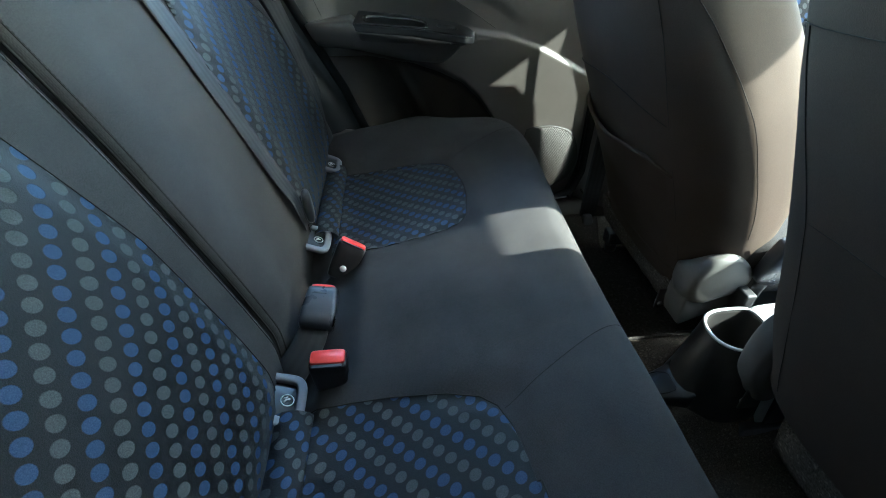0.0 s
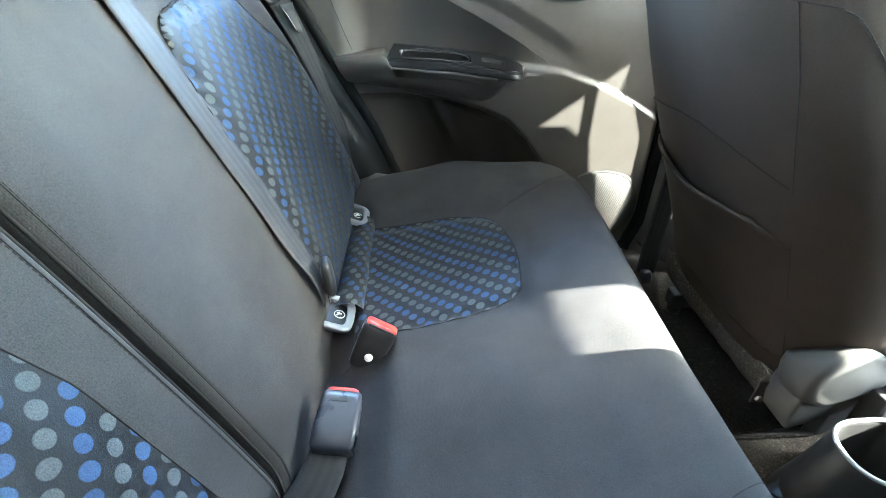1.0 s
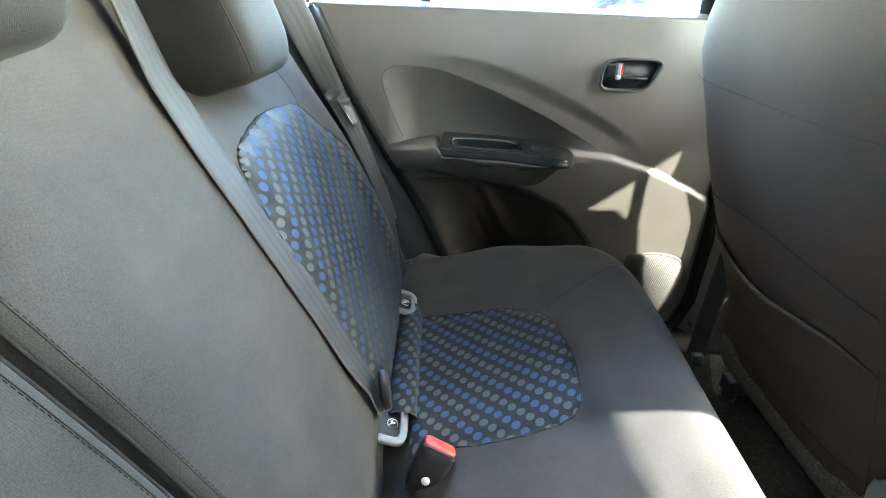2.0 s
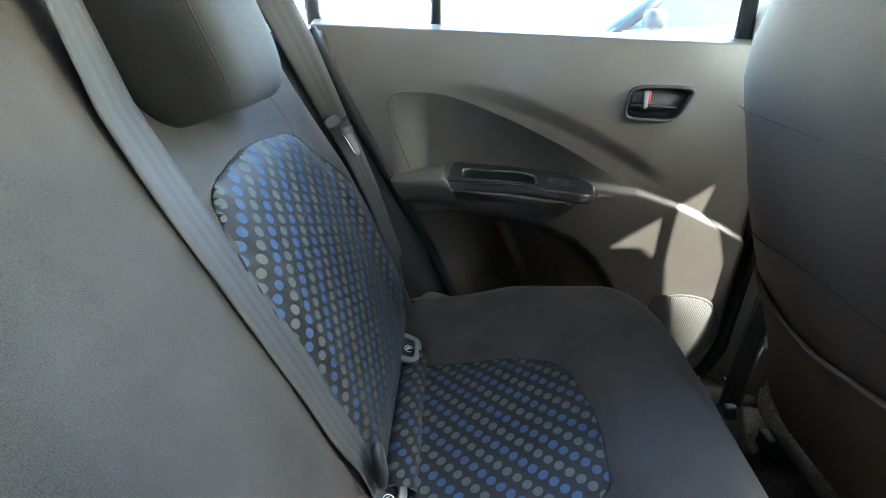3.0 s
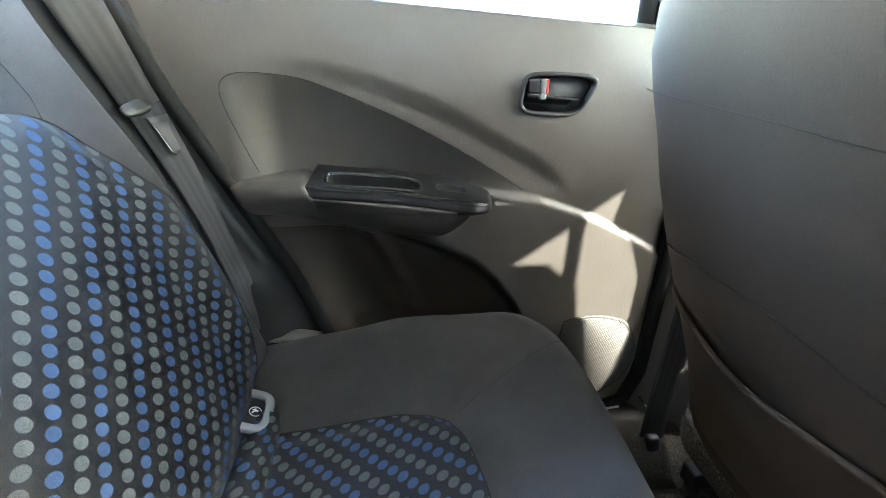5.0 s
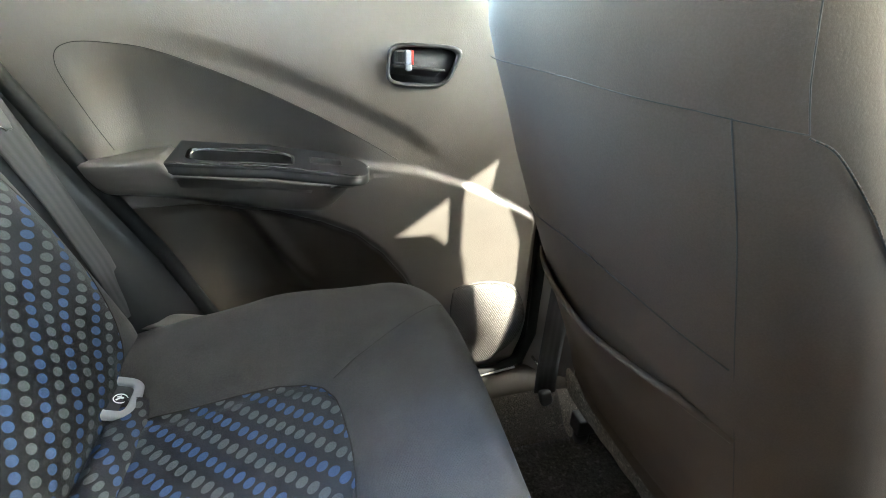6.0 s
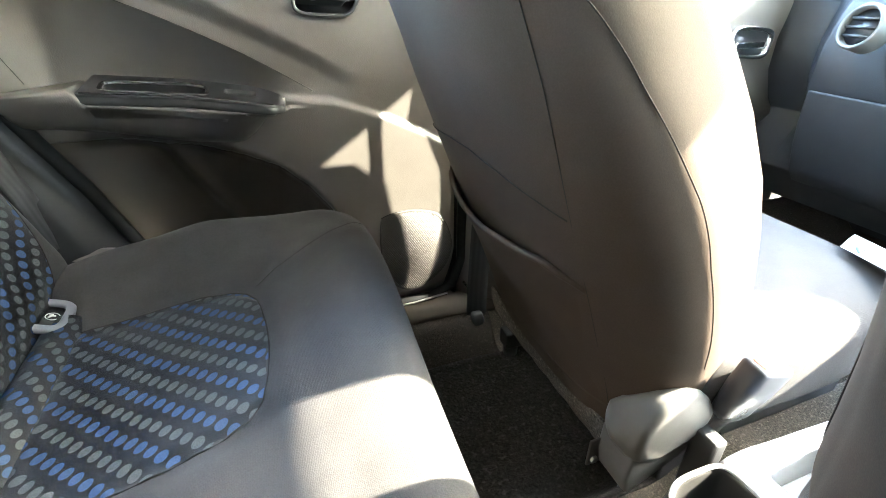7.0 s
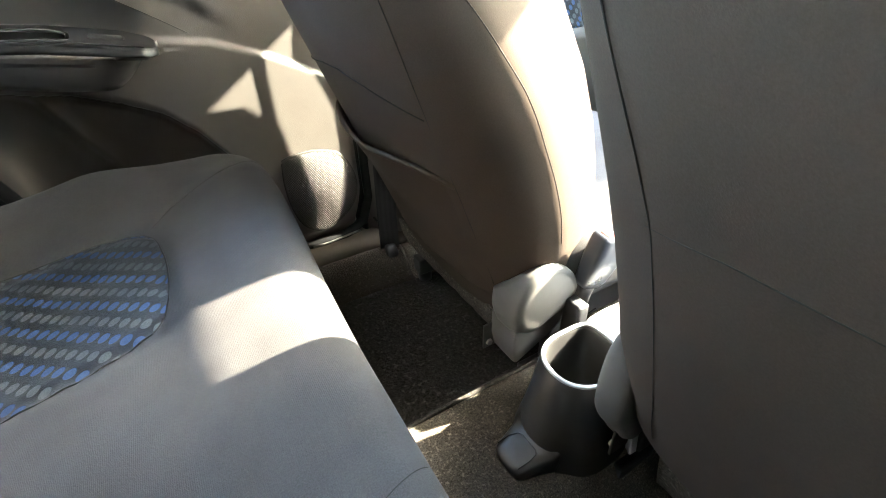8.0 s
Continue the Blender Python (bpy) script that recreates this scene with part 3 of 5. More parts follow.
grille = part("speaker_grille", loft([spk_ring(1.0, 1.096), spk_ring(1.0, 1.0905), spk_ring(0.985, 1.0896), spk_ring(0.965, 1.0900), spk_ring(0.5, 1.0885), spk_ring(0.02, 1.0880)]), GRILLE, door, "fine-meshed loudspeaker grille")
part("grille_joint", tube([p + Vector((0, -0.0005, 0)) for p in spk_ring(1.004, 1.0918)], 0.0009, 5), RUBBER, grille)

# fine wires of the grille, crossing at a slant


def in_grille(x, z):
    hit = False
    for p, q in zip(rim_pts, rim_pts[1:] + rim_pts[:1]):
        if (p.z > z) != (q.z > z) and x < p.x + (z - p.z) * (q.x - p.x) / (q.z - p.z):
            hit = not hit
    return hit


bm = bmesh.new()
for slope in (0.75, -1.6):
    d = Vector((1, 0, slope)).normalized()
    n = Vector((-d.z, 0, d.x))
    for i in range(-36, 37):
        pts = []
        for s in np.linspace(-0.13, 0.13, 53):
            p = SPK + n * (i * 0.0037) + d * s
            if in_grille(SPK.x + (p.x - SPK.x) * 1.03, SPK.z + (p.z - SPK.z) * 1.03):
                pts.append(Vector((p.x, 1.0893 - 0.0015 * (1 - min(1, (p - SPK).length / 0.10)), p.z)))
        if len(pts) > 2:
            tube([pts[0], pts[len(pts) // 2], pts[-1]], 0.00085, 5, bm)
tagged(part("grille_wires", bm, GRILLE, grille), kind="stuff")

# weather strip round the door's edge, and the plastic trim behind it
strip_pts = [(door_rear_edge(z) - 0.004, 1.094, z) for z in np.linspace(0.84, 0.33, 26)]
lone("door_seal", tube(strip_pts, 0.011, 10), RUBBER, "black rubber weather strip along the door frame", "door seal", "structure")
lone("door_seal", tube([(0.512, 1.095, z) for z in np.linspace(0.80, 0.20, 20)] + [(0.49, 1.095, 0.135), (0.44, 1.095, 0.112), (0.30, 1.095, 0.105)], 0.011, 10), RUBBER, "black rubber weather strip at the middle pillar", "door seal", "structure")


def c_trim(u, v):
    """Plastic between the backrest's side and the door frame."""
    z = lerp(0.31, 0.838, v)
    x1 = door_rear_edge(z) + 0.035
    x0 = x1 - 0.205
    x = lerp(x0, x1, u)
    y = lerp(1.035, 1.088, sstep(0.30, 0.74, u)) + 0.05 * sstep(0.76, 1.0, u) - 0.016 * math.exp(-((u - 0.58) / 0.10) ** 2) * sstep(0.72, 0.45, z)
    return Vector((x, y, z))


lone("trim", grid(30, 40, c_trim), TRIM, "satin black wheel-arch trim beside the backrest", "trim", "structure", thick=0.01, face=(0.5, -1, 0))
lone("pillar_trim", grid(20, 20, lambda u, v: Vector((lerp(-0.46, -0.31, u) - 0.05 * v, lerp(1.06, 1.135, u), lerp(0.80, 1.12, v)))), BEIGE, "beige plastic cover of the rear pillar", "pillar", "structure", thick=0.01, face=(0.3, -1, 0))
lone("pillar_trim", loft([[Vector((x, y, z)) for x, y in ((0.438, 1.185), (0.446, 1.13), (0.50, 1.098 + 0.02 * w), (0.555, 1.10 + 0.02 * w), (0.58, 1.185))] for z, w in ((0.795, 0.0), (0.86, 0.3), (1.0, 0.8), (1.14, 1.1))]), BEIGE, "beige plastic cover of the middle pillar", "pillar", "structure", bevel=0.006)
lone("pillar_foot", loft([[Vector((x, y, z)) for x, y in ((0.497, 1.17), (0.500, 1.105), (0.530, d + 0.019), (0.60, d), (0.68, 1.17))] for z, d in ((0.02, 1.040), (0.12, 1.050), (0.275, 1.0506), (0.34, 1.0546), (0.41, 1.061), (0.50, 1.061), (0.61, 1.054), (0.69, 1.058), (0.80, 1.085))]), DOOR, "dark grained plastic lower cover of the middle pillar", "pillar", "structure", bevel=0.006)
lone("door_gap_seal", loft([[Vector((x, y, z)) for x, y in ((0.4975, 1.17), (0.4935, 1.165), (0.4915, 1.12), (0.4925, 1.100), (0.4965, 1.094), (0.5005, 1.097), (0.5005, 1.17))] for z in np.linspace(0.10, 0.79, 12)]), RUBBER, "black rubber seal along the middle pillar", "seal", "structure")
# sill plate below the door
lone("sill", loft([[Vector((x, 1.135, 0.10)), Vector((x, 1.092, 0.110)), Vector((x, 1.066, 0.106)), Vector((x, 1.052, 0.094)), Vector((x, 1.047, 0.076)), Vector((x, 1.051, 0.064)), Vector((x, 1.135, 0.06))] for x in np.linspace(0.10, 0.62, 20)]), SHADED_DOOR, "dark plastic door sill plate", "sill", "structure")
lone("sill_strip", tube([(x, 1.083, 0.1125 + 0.10 * max(0, x - 0.40)) for x in np.linspace(0.36, 0.475, 12)], 0.0022, 8), STEEL, "bright metal strip on the door sill", "trim", "structure")
# small moulded lip at the foot of the trim
lone("trim_lip", grid(16, 10, lambda u, v: Vector((lerp(-0.162, -0.078, u), lerp(1.045, 1.080, v), 0.356 + 0.008 * math.sin(math.pi * v) - 0.012 * u + 0.004 * math.sin(math.pi * u)))), DOOR, "moulded plastic lip beside the rear cushion", "trim", "structure", thick=0.008, face=(0, 0, 1))


# ---- rear bench ----
X0, Y0, Y1, RC = -0.19, -0.085, 1.072, 0.105


def bench_front(y):
    """Front edge of the cushion: set back in the middle, further out before the outer places."""
    return 0.268 + 0.020 * sstep(0.45, 0.88, y) + 0.006 * sstep(0.20, 0.0, y)


def bench_h(x, y):
    h = 0.333 + 0.060 * sstep(-0.14, 0.26, x) + 0.012 * sstep(0.12, 0.23, x) * (1 - sstep(0.90, 1.0, y))
    h += 0.052 * math.exp(-((y - 0.995) / 0.062) ** 2) * sstep(-0.30, -0.06, x) * (1 - sstep(0.02, 0.205, x))
    h -= 0.030 * sstep(-0.105, -0.150, x) * (1 - sstep(0.92, 0.96, y))
    h -= 0.016 * sstep(-0.055, -0.105, x) * sstep(0.30, 0.35, y) * (1 - sstep(0.57, 0.62, y))
    h += 0.030 * math.exp(-((y + 0.03) / 0.055) ** 2)
    h += 0.010 * math.exp(-((y - 0.45) / 0.13) ** 2) * (1 - sstep(0.05, 0.25, x))
    for c, w in ((0.745, 0.155), (0.145, 0.155)):
        d = max(abs(y - c) / w, abs(x - 0.003) / 0.125)
        h -= 0.010 * sstep(1.10, 0.80, d)
    h += 0.0025 * noise.noise(Vector((x * 7, y * 7, 1.3))) + 0.0012 * noise.noise(Vector((x * 25, y * 18, 4.3)))
    return h


def inside_d(x, y):
    """Distance inward from the bench's rounded outline (only front corners are round)."""
    dx, dy = bench_front(y) - x, min(Y1 - y, y - Y0)
    if dx < RC and dy < RC:
        return RC - math.hypot(RC - dx, RC - dy)
    return min(dx, dy)


def bench_z(x, y, r=0.042):
    d = max(0.0, inside_d(x, y))
    drop = 0.0 if d >= r else r - math.sqrt(max(0.0, r * r - (r - d) ** 2))
    return bench_h(x, y) - drop


def clustered(a, b, n, lo, hi):
    """n values from a to b, denser at the ends marked."""
    out = []
    for i in range(n):
        t = i / (n - 1)
        s = t
        if lo and hi:
            s = 0.5 - 0.5 * math.cos(math.pi * t)
        elif hi:
            s = math.sin(math.pi / 2 * t)
        out.append(lerp(a, b, lerp(t, s, 0.75)))
    return out


bench = thing("bench_cushion", (0.1, MID, 0.05), "charcoal cloth rear bench cushion with two dotted inserts", "car seat")
xs, ys = clustered(0.0, 1.0, 64, False, True), clustered(Y0, Y1, 130, True, True)
bm = bmesh.new()
vg = []
for y in ys:
    row = []
    for x in xs:
        px, py = lerp(X0, bench_front(y), x), y
        d = inside_d(px, py)
        if d < 0:
            cx, cy = bench_front(y) - RC, (Y1 - RC if y > MID else Y0 + RC)
            k = RC / math.hypot(px - cx, py - cy)
            px, py = cx + (px - cx) * k, cy + (py - cy) * k
        row.append(bm.verts.new((px, py, bench_z(px, py))))
    vg.append(row)
for j in range(len(ys) - 1):
    for i in range(len(xs) - 1):
        bm.faces.new((vg[j][i], vg[j][i + 1], vg[j + 1][i + 1], vg[j + 1][i]))
edge = [r for r in bm.edges if r.is_boundary]
for z_to, inward in ((0.25, 0.0), (0.10, 0.02)):
    ext = bmesh.ops.extrude_edge_only(bm, edges=edge)["geom"]
    for v in ext:
        if isinstance(v, bmesh.types.BMVert):
            v.co.z = z_to
            if v.co.x > 0.2:
                v.co.x -= inward * 1.5
    edge = [e for e in ext if isinstance(e, bmesh.types.BMEdge) and e.is_boundary]
bmesh.ops.remove_doubles(bm, verts=bm.verts, dist=0.0002)
part("cover", bm, FAB, bench)
part("base", block(-0.18, 0.225, -0.06, 1.03, 0.02, 0.11), SATIN, bench, "black plastic seat base", smooth=False, bevel=0.01)


def on_bench(pts, lift=0.0, n=60):
    return [Vector((p.x, p.y, bench_z(p.x, p.y) + lift)) for p in spline([(x, y, 0) for x, y in pts], n)]


def bench_insert(low, high, name):
    """A dotted panel between two tables of y by x: rounded at its front corners, straight at the rear."""

    def f(u, v):
        v2 = 1 - (1 - v) ** 1.6
        x = lerp(-0.122, 0.117, v2)
        y = lerp(table(low, x), table(high, x), u)
        x += 0.004 * (1 - (2 * u - 1) ** 2) * sstep(0.7, 1.0, v2)
        edge_d = min(u * 0.28, (1 - u) * 0.28, (0.120 - x))
        tuck = 0.0022 * math.sin(170 * x + 60 * y) * sstep(0.022, 0.004, edge_d) * sstep(0.5, 0.8, 1 - u)
        return Vector((x, y, bench_z(x, y) + 0.0006 + 0.0048 * sstep(0.0, 0.026, edge_d) + 0.5 * tuck))

    p = part(name, grid(80, 70, f, lambda u, v: (f(min(u, 1), min(v, 1)).y, -f(min(u, 1), min(v, 1)).x)), DOTS, bench, "black cloth insert with blue and grey dots")
    outline = [f(0, v) for v in np.linspace(0, 1, 60)] + [f(u, 1) for u in np.linspace(0, 1, 40)] + [f(1, v) for v in np.linspace(1, 0, 60)]
    knitted(outline, "seam", p, 0.0009)


bench_insert([(-0.122, 0.600), (-0.02, 0.599), (0.03, 0.604), (0.075, 0.614), (0.100, 0.626), (0.112, 0.642), (0.117, 0.668)],
             [(-0.122, 0.886), (-0.01, 0.883), (0.04, 0.878), (0.075, 0.866), (0.095, 0.851), (0.108, 0.828), (0.114, 0.800), (0.117, 0.775)], "insert")
bench_insert([(-0.122, -0.010), (-0.02, -0.008), (0.05, 0.002), (0.09, 0.020), (0.107, 0.045), (0.112, 0.075)],
             [(-0.122, 0.302), (-0.07, 0.304), (-0.02, 0.301), (0.04, 0.292), (0.076, 0.281), (0.093, 0.267), (0.104, 0.240), (0.110, 0.205), (0.112, 0.18)], "insert")
# sewn joins across the cushion
knitted(on_bench([(0.108, 0.862), (0.145, 0.878), (0.196, 0.902), (0.240, 0.930), (0.262, 0.946), (0.276, 0.957)], 0.0002), "seam", bench)
knitted(on_bench([(0.10, 0.262), (0.16, 0.295), (0.21, 0.321), (0.245, 0.335), (0.262, 0.342)], 0.0001), "seam", bench, 0.0004)
knitted(on_bench([(-0.12, 0.275), (-0.14, 0.29), (-0.16, 0.33)], 0.0002, 20), "seam", bench)
knitted(on_bench([(-0.10, 0.575), (-0.125, 0.565), (-0.15, 0.56)], 0.0002, 20), "seam", bench)


def roll(y0, y1):
    """Rolled cloth edge between the two child-seat pockets."""
    rings = []
    for j in range(24):
        y = lerp(y0, y1, j / 23)
        rings.append([Vector((-0.137 + 0.024 * math.cos(a) + 0.002 * noise.noise(Vector((y * 20, a, 0))), y, 0.324 + 0.020 * math.sin(a))) for a in np.linspace(math.radians(-30), math.radians(200), 14)])
    bm = loft(rings, False, closed=False)
    lay = bm.loops.layers.uv.new("UVMap")
    for fc in bm.faces:
        for lp in fc.loops:
            lp[lay].uv = (lp.vert.co.y, -lp.vert.co.x + lp.vert.co.z)
    return part("rear_roll", bm, DOTS, bench, "rolled dotted cloth edge")


roll(0.655, 0.912)
roll(0.02, 0.298)


def backrest_frame(u, s, w):
    """u across the car, s up along the backrest, w out of it."""
    up, out = Vector((-0.350, 0, 0.937)), Vector((0.937, 0, 0.350))
    return Vector((-0.148, u, 0.325)) + up * s + out * w


def back_w(u, s, u0, u1):
    """Stand-off of the backrest's face."""
    d = min(u - u0, u1 - u, 0.66 - s)
    r = 0.013 if min(abs(u - 0.386), 1) < 0.04 else 0.040
    drop = 0.0 if d >= r else r - math.sqrt(max(0.0, r * r - (r - max(0.0, d)) ** 2))
    w = 0.010 * math.sin(math.pi * min(1.0, max(0, s) / 0.5)) - 0.020 * sstep(0.06, -0.03, s) - drop
    c = 0.5 * (u0 + u1)
    w += 0.014 * math.exp(-((u - u0 - 0.05) / 0.04) ** 2) * 0.3 + 0.016 * math.exp(-((u - u1 + 0.055) / 0.035) ** 2) * sstep(0.5, 0.30, s) * (1 if u1 > 1 else 0)
    w -= 0.048 * sstep(0.415, 0.51, s) * math.exp(-((u - 0.80) / 0.13) ** 4)      # dished below the headrest
    w += 0.0022 * noise.noise(Vector((u * 6, s * 6, 9.1)))
    return w


def back_section(name, u0, u1, label):
    t = thing(name, backrest_frame(0.5 * (u0 + u1), 0, -0.05), label, "seat backrest", "rear backrests")
    us, ss = clustered(u0, u1, 90, True, True), clustered(-0.06, 0.66, 90, False, True)
    bm = bmesh.new()
    vv = [[bm.verts.new(backrest_frame(u, s, back_w(u, s, u0, u1))) for u in us] for s in ss]
    for j in range(89):
        for i in range(89):
            bm.faces.new((vv[j][i], vv[j][i + 1], vv[j + 1][i + 1], vv[j + 1][i]))
    edge = [e for e in bm.edges if e.is_boundary]
    ext = bmesh.ops.extrude_edge_only(bm, edges=edge)["geom"]
    for v in ext:
        if isinstance(v, bmesh.types.BMVert):
            v.co += Vector((0.937, 0, 0.350)) * -0.085
    part("cover", bm, FAB, t)
    return t


def back_insert(parent, left, right, top, u0, u1, gathered=False):
    """left, right: tables of u by s; a dotted panel with rounded top."""

    def f(u, v):
        s = lerp(-0.02, top, 1 - (1 - v) ** 1.3)
        a, b = table(left, s), table(right, s)
        q = max(0.0, (v - 0.90) / 0.10)
        k = lerp(0.70, 1.0, math.sqrt(max(0.0, 1 - q * q)))
        m = lerp(a, b, 0.55)
        uu = lerp(a, b, u)
        uu = m + (uu - m) * k
        s += 0.010 * (1 - (2 * u - 1) ** 2) * sstep(0.8, 1.0, v)
        ed = min(u, 1 - u, 1 - v) * 0.3
        pucker = 0.0016 * math.sin(150 * uu + 110 * s + 3 * math.sin(40 * s)) * sstep(0.032, 0.006, ed) * sstep(0.20, 0.36, s) * sstep(0.75, 0.45, u)
        return backrest_frame(uu, s, back_w(uu, s, u0, u1) + 0.0008 + 0.006 * sstep(0.0, 0.035, ed) + pucker)

    def uvf(u, v):
        p = f(min(1, u), min(1, v))
        return (p.y, (p.z - 0.325) / 0.937 + 0.148)

    p = part("insert", grid(110, 110, f, uvf), DOTS, parent, "black cloth insert with blue and grey dots")
    outline = [f(0, v) for v in np.linspace(0, 1, 50)] + [f(u, 1) for u in np.linspace(0, 1, 30)] + [f(1, v) for v in np.linspace(1, 0, 50)]
    knitted(outline, "seam", p, 0.0007)
    if gathered:        # dark tapered tubes put in for shade where the upper inner edge puckers
        path = [((0.0, v), (0.035, v - 0.012)) for v in np.linspace(0.86, 0.99, 6)] + [((u, 1.0), (u + 0.012, 0.972)) for u in np.linspace(0.03, 0.40, 8)]
        for i, (a, b) in enumerate(path):
            reach = 0.55 + 0.45 * abs(math.sin(2.7 * i))
            c = (lerp(a[0], b[0], reach), lerp(a[1], b[1], reach))
            part("pucker_shade", tube([f(*a), f(*(0.5 * (a[j] + c[j]) for j in (0, 1))), f(*c)], [0.0021, 0.0015, 0.0003], 6), SEAM, p)


large = back_section("rear_backrest", 0.3885, 1.052, "large charcoal cloth section of the split rear backrest")
small = back_section("rear_backrest", -0.080, 0.3835, "small charcoal cloth section of the split rear backrest")
back_insert(large, [(-0.02, 0.660), (0.25, 0.652), (0.34, 0.660), (0.40, 0.676), (0.43, 0.69)], [(-0.02, 0.940), (0.08, 0.985), (0.16, 1.010), (0.22, 1.012), (0.285, 1.000), (0.35, 0.968), (0.40, 0.935), (0.43, 0.905)], 0.418, 0.3885, 1.052, True)
back_insert(small, [(-0.02, 0.02), (0.42, 0.0)], [(-0.02, 0.328), (0.10, 0.333), (0.25, 0.332), (0.42, 0.30)], 0.415, -0.080, 0.3835)
knitted([backrest_frame(u, s, back_w(u, s, 0.3885, 1.052) + 0.0003) for u, s in ((0.925, 0.405), (0.935, 0.43), (0.94, 0.46), (0.938, 0.49), (0.93, 0.53))], "seam", large)
for t, u, u0, u1 in ((large, 0.3990, 0.3885, 1.052), (small, 0.3730, -0.080, 0.3835)):
    knitted([backrest_frame(u, s, back_w(u, s, u0, u1) + 0.0002) for s in np.linspace(-0.02, 0.53, 40)], "seam", t, 0.0005)
    e = u0 + 0.002 if u0 > 0.3 else u1 - 0.002
    knitted([backrest_frame(e, s, back_w(e, s, u0, u1) + 0.001) for s in np.linspace(-0.02, 0.54, 40)], "piping", t, 0.0013)
    stitches([backrest_frame(u + (0.0015 if u0 > 0.3 else -0.0015), s, back_w(u, s, u0, u1) + 0.0004) for s in np.linspace(0.0, 0.53, 40)], (0, 0, 0), t)


def headrest(c, width, parent, label):
    up, out = Vector((-0.24, 0, 0.97)), Vector((0.97, 0, 0.24))
    rings = []
    for i in range(29):
        t = math.sin(math.pi * (i / 28 - 0.5))
        k = max(0.0, 1 - abs(t) ** 3.2) ** (1 / 2.6)
        rings.append(oval(Vector(c) + up * (0.100 * t) + out * (-0.006 * t), (0, 1, 0), out, width * lerp(0.62, 1.0, k) * (1.0 - 0.04 * t), 0.062 * lerp(0.40, 1.0, k), 56, 5.0))
    h = part("headrest", loft(rings), FAB_HEAD, parent, label)
    side = [Vector(c) + up * (0.100 * t) + Vector((0, -width * 0.945 * (1 - 0.04 * t) * (1 - 0.17 * abs(t) ** 7), 0)) + out * (0.0525 - 0.006 * t - 0.012 * abs(t) ** 6) for t in np.linspace(-0.9, 0.9, 20)]
    knitted(side, "seam", h, 0.0009)


headrest((-0.344, 0.818, 0.858), 0.085, large, "rounded cloth headrest")
headrest((-0.340, 0.428, 0.925), 0.088, large, "rounded cloth headrest")



# ---- child-seat anchor pockets ----
def anchor_pocket(y, z=0.338):
    t = thing("anchor_pocket", (-0.155, y, 0.318), "grey plastic child-seat anchor guide between cushion and backrest", "anchor guide", "child-seat anchors")
    up, fw = Vector((0.39, 0, 0.92)), Vector((0.92, 0, -0.39))
    c = Vector((-0.146, y, z))
    # horseshoe rim: open towards the backrest
    path = [p for p in oval(c + fw * -0.002, fw, (0, 1, 0), 0.019, 0.029, 72, 3.6)]
    path = path[-21:] + path[:22]
    path = [path[0] + fw * -0.009, *path, path[-1] + fw * -0.009]
    rings = []
    for i, p in enumerate(path):
        d = (path[min(i + 1, len(path) - 1)] - path[max(i - 1, 0)]).normalized()
        s = d.cross(up).normalized()
        rings.append([p + s * a + up * b for a, b in ((-0.0055, -0.005), (-0.0055, 0.0005), (-0.004, 0.0018), (0.004, 0.0018), (0.0055, 0.0005), (0.0055, -0.005))])
    part("rim", loft(rings), TAG, t)
    part("flap", soft_block(c + fw * -0.010 + up * -0.006, (fw, (0, 1, 0), up), (0.024, 0.0245, 0.003), 5.0, 7, 28), BLACK, t, "black plastic flap")
    m = c + fw * 0.001 + up * -0.0024
    ring = bmesh.new()
    tube([m + fw * (0.0075 * math.cos(a)) + Vector((0, 0.0075 * math.sin(a), 0)) for a in np.linspace(0, 2 * math.pi, 29)], 0.0006, 5, ring)
    part("ring_mark", ring, WHITE, t, "white ring mark")
    bar = bmesh.new()
    tube([m + fw * a + Vector((0, b, 0)) for a, b in ((-0.004, -0.003), (-0.001, 0.001), (0.003, 0.002))], 0.0011, 5, bar)
    tube([m + fw * a + Vector((0, b, 0)) for a, b in ((-0.004, 0.002), (0.0, 0.0045))], 0.0009, 5, bar)
    part("seat_mark", bar, WHITE, t, "white seat mark")


for y, z in ((0.040, 0.338), (0.318, 0.338), (0.642, 0.338), (0.911, 0.348)):
    anchor_pocket(y, z)


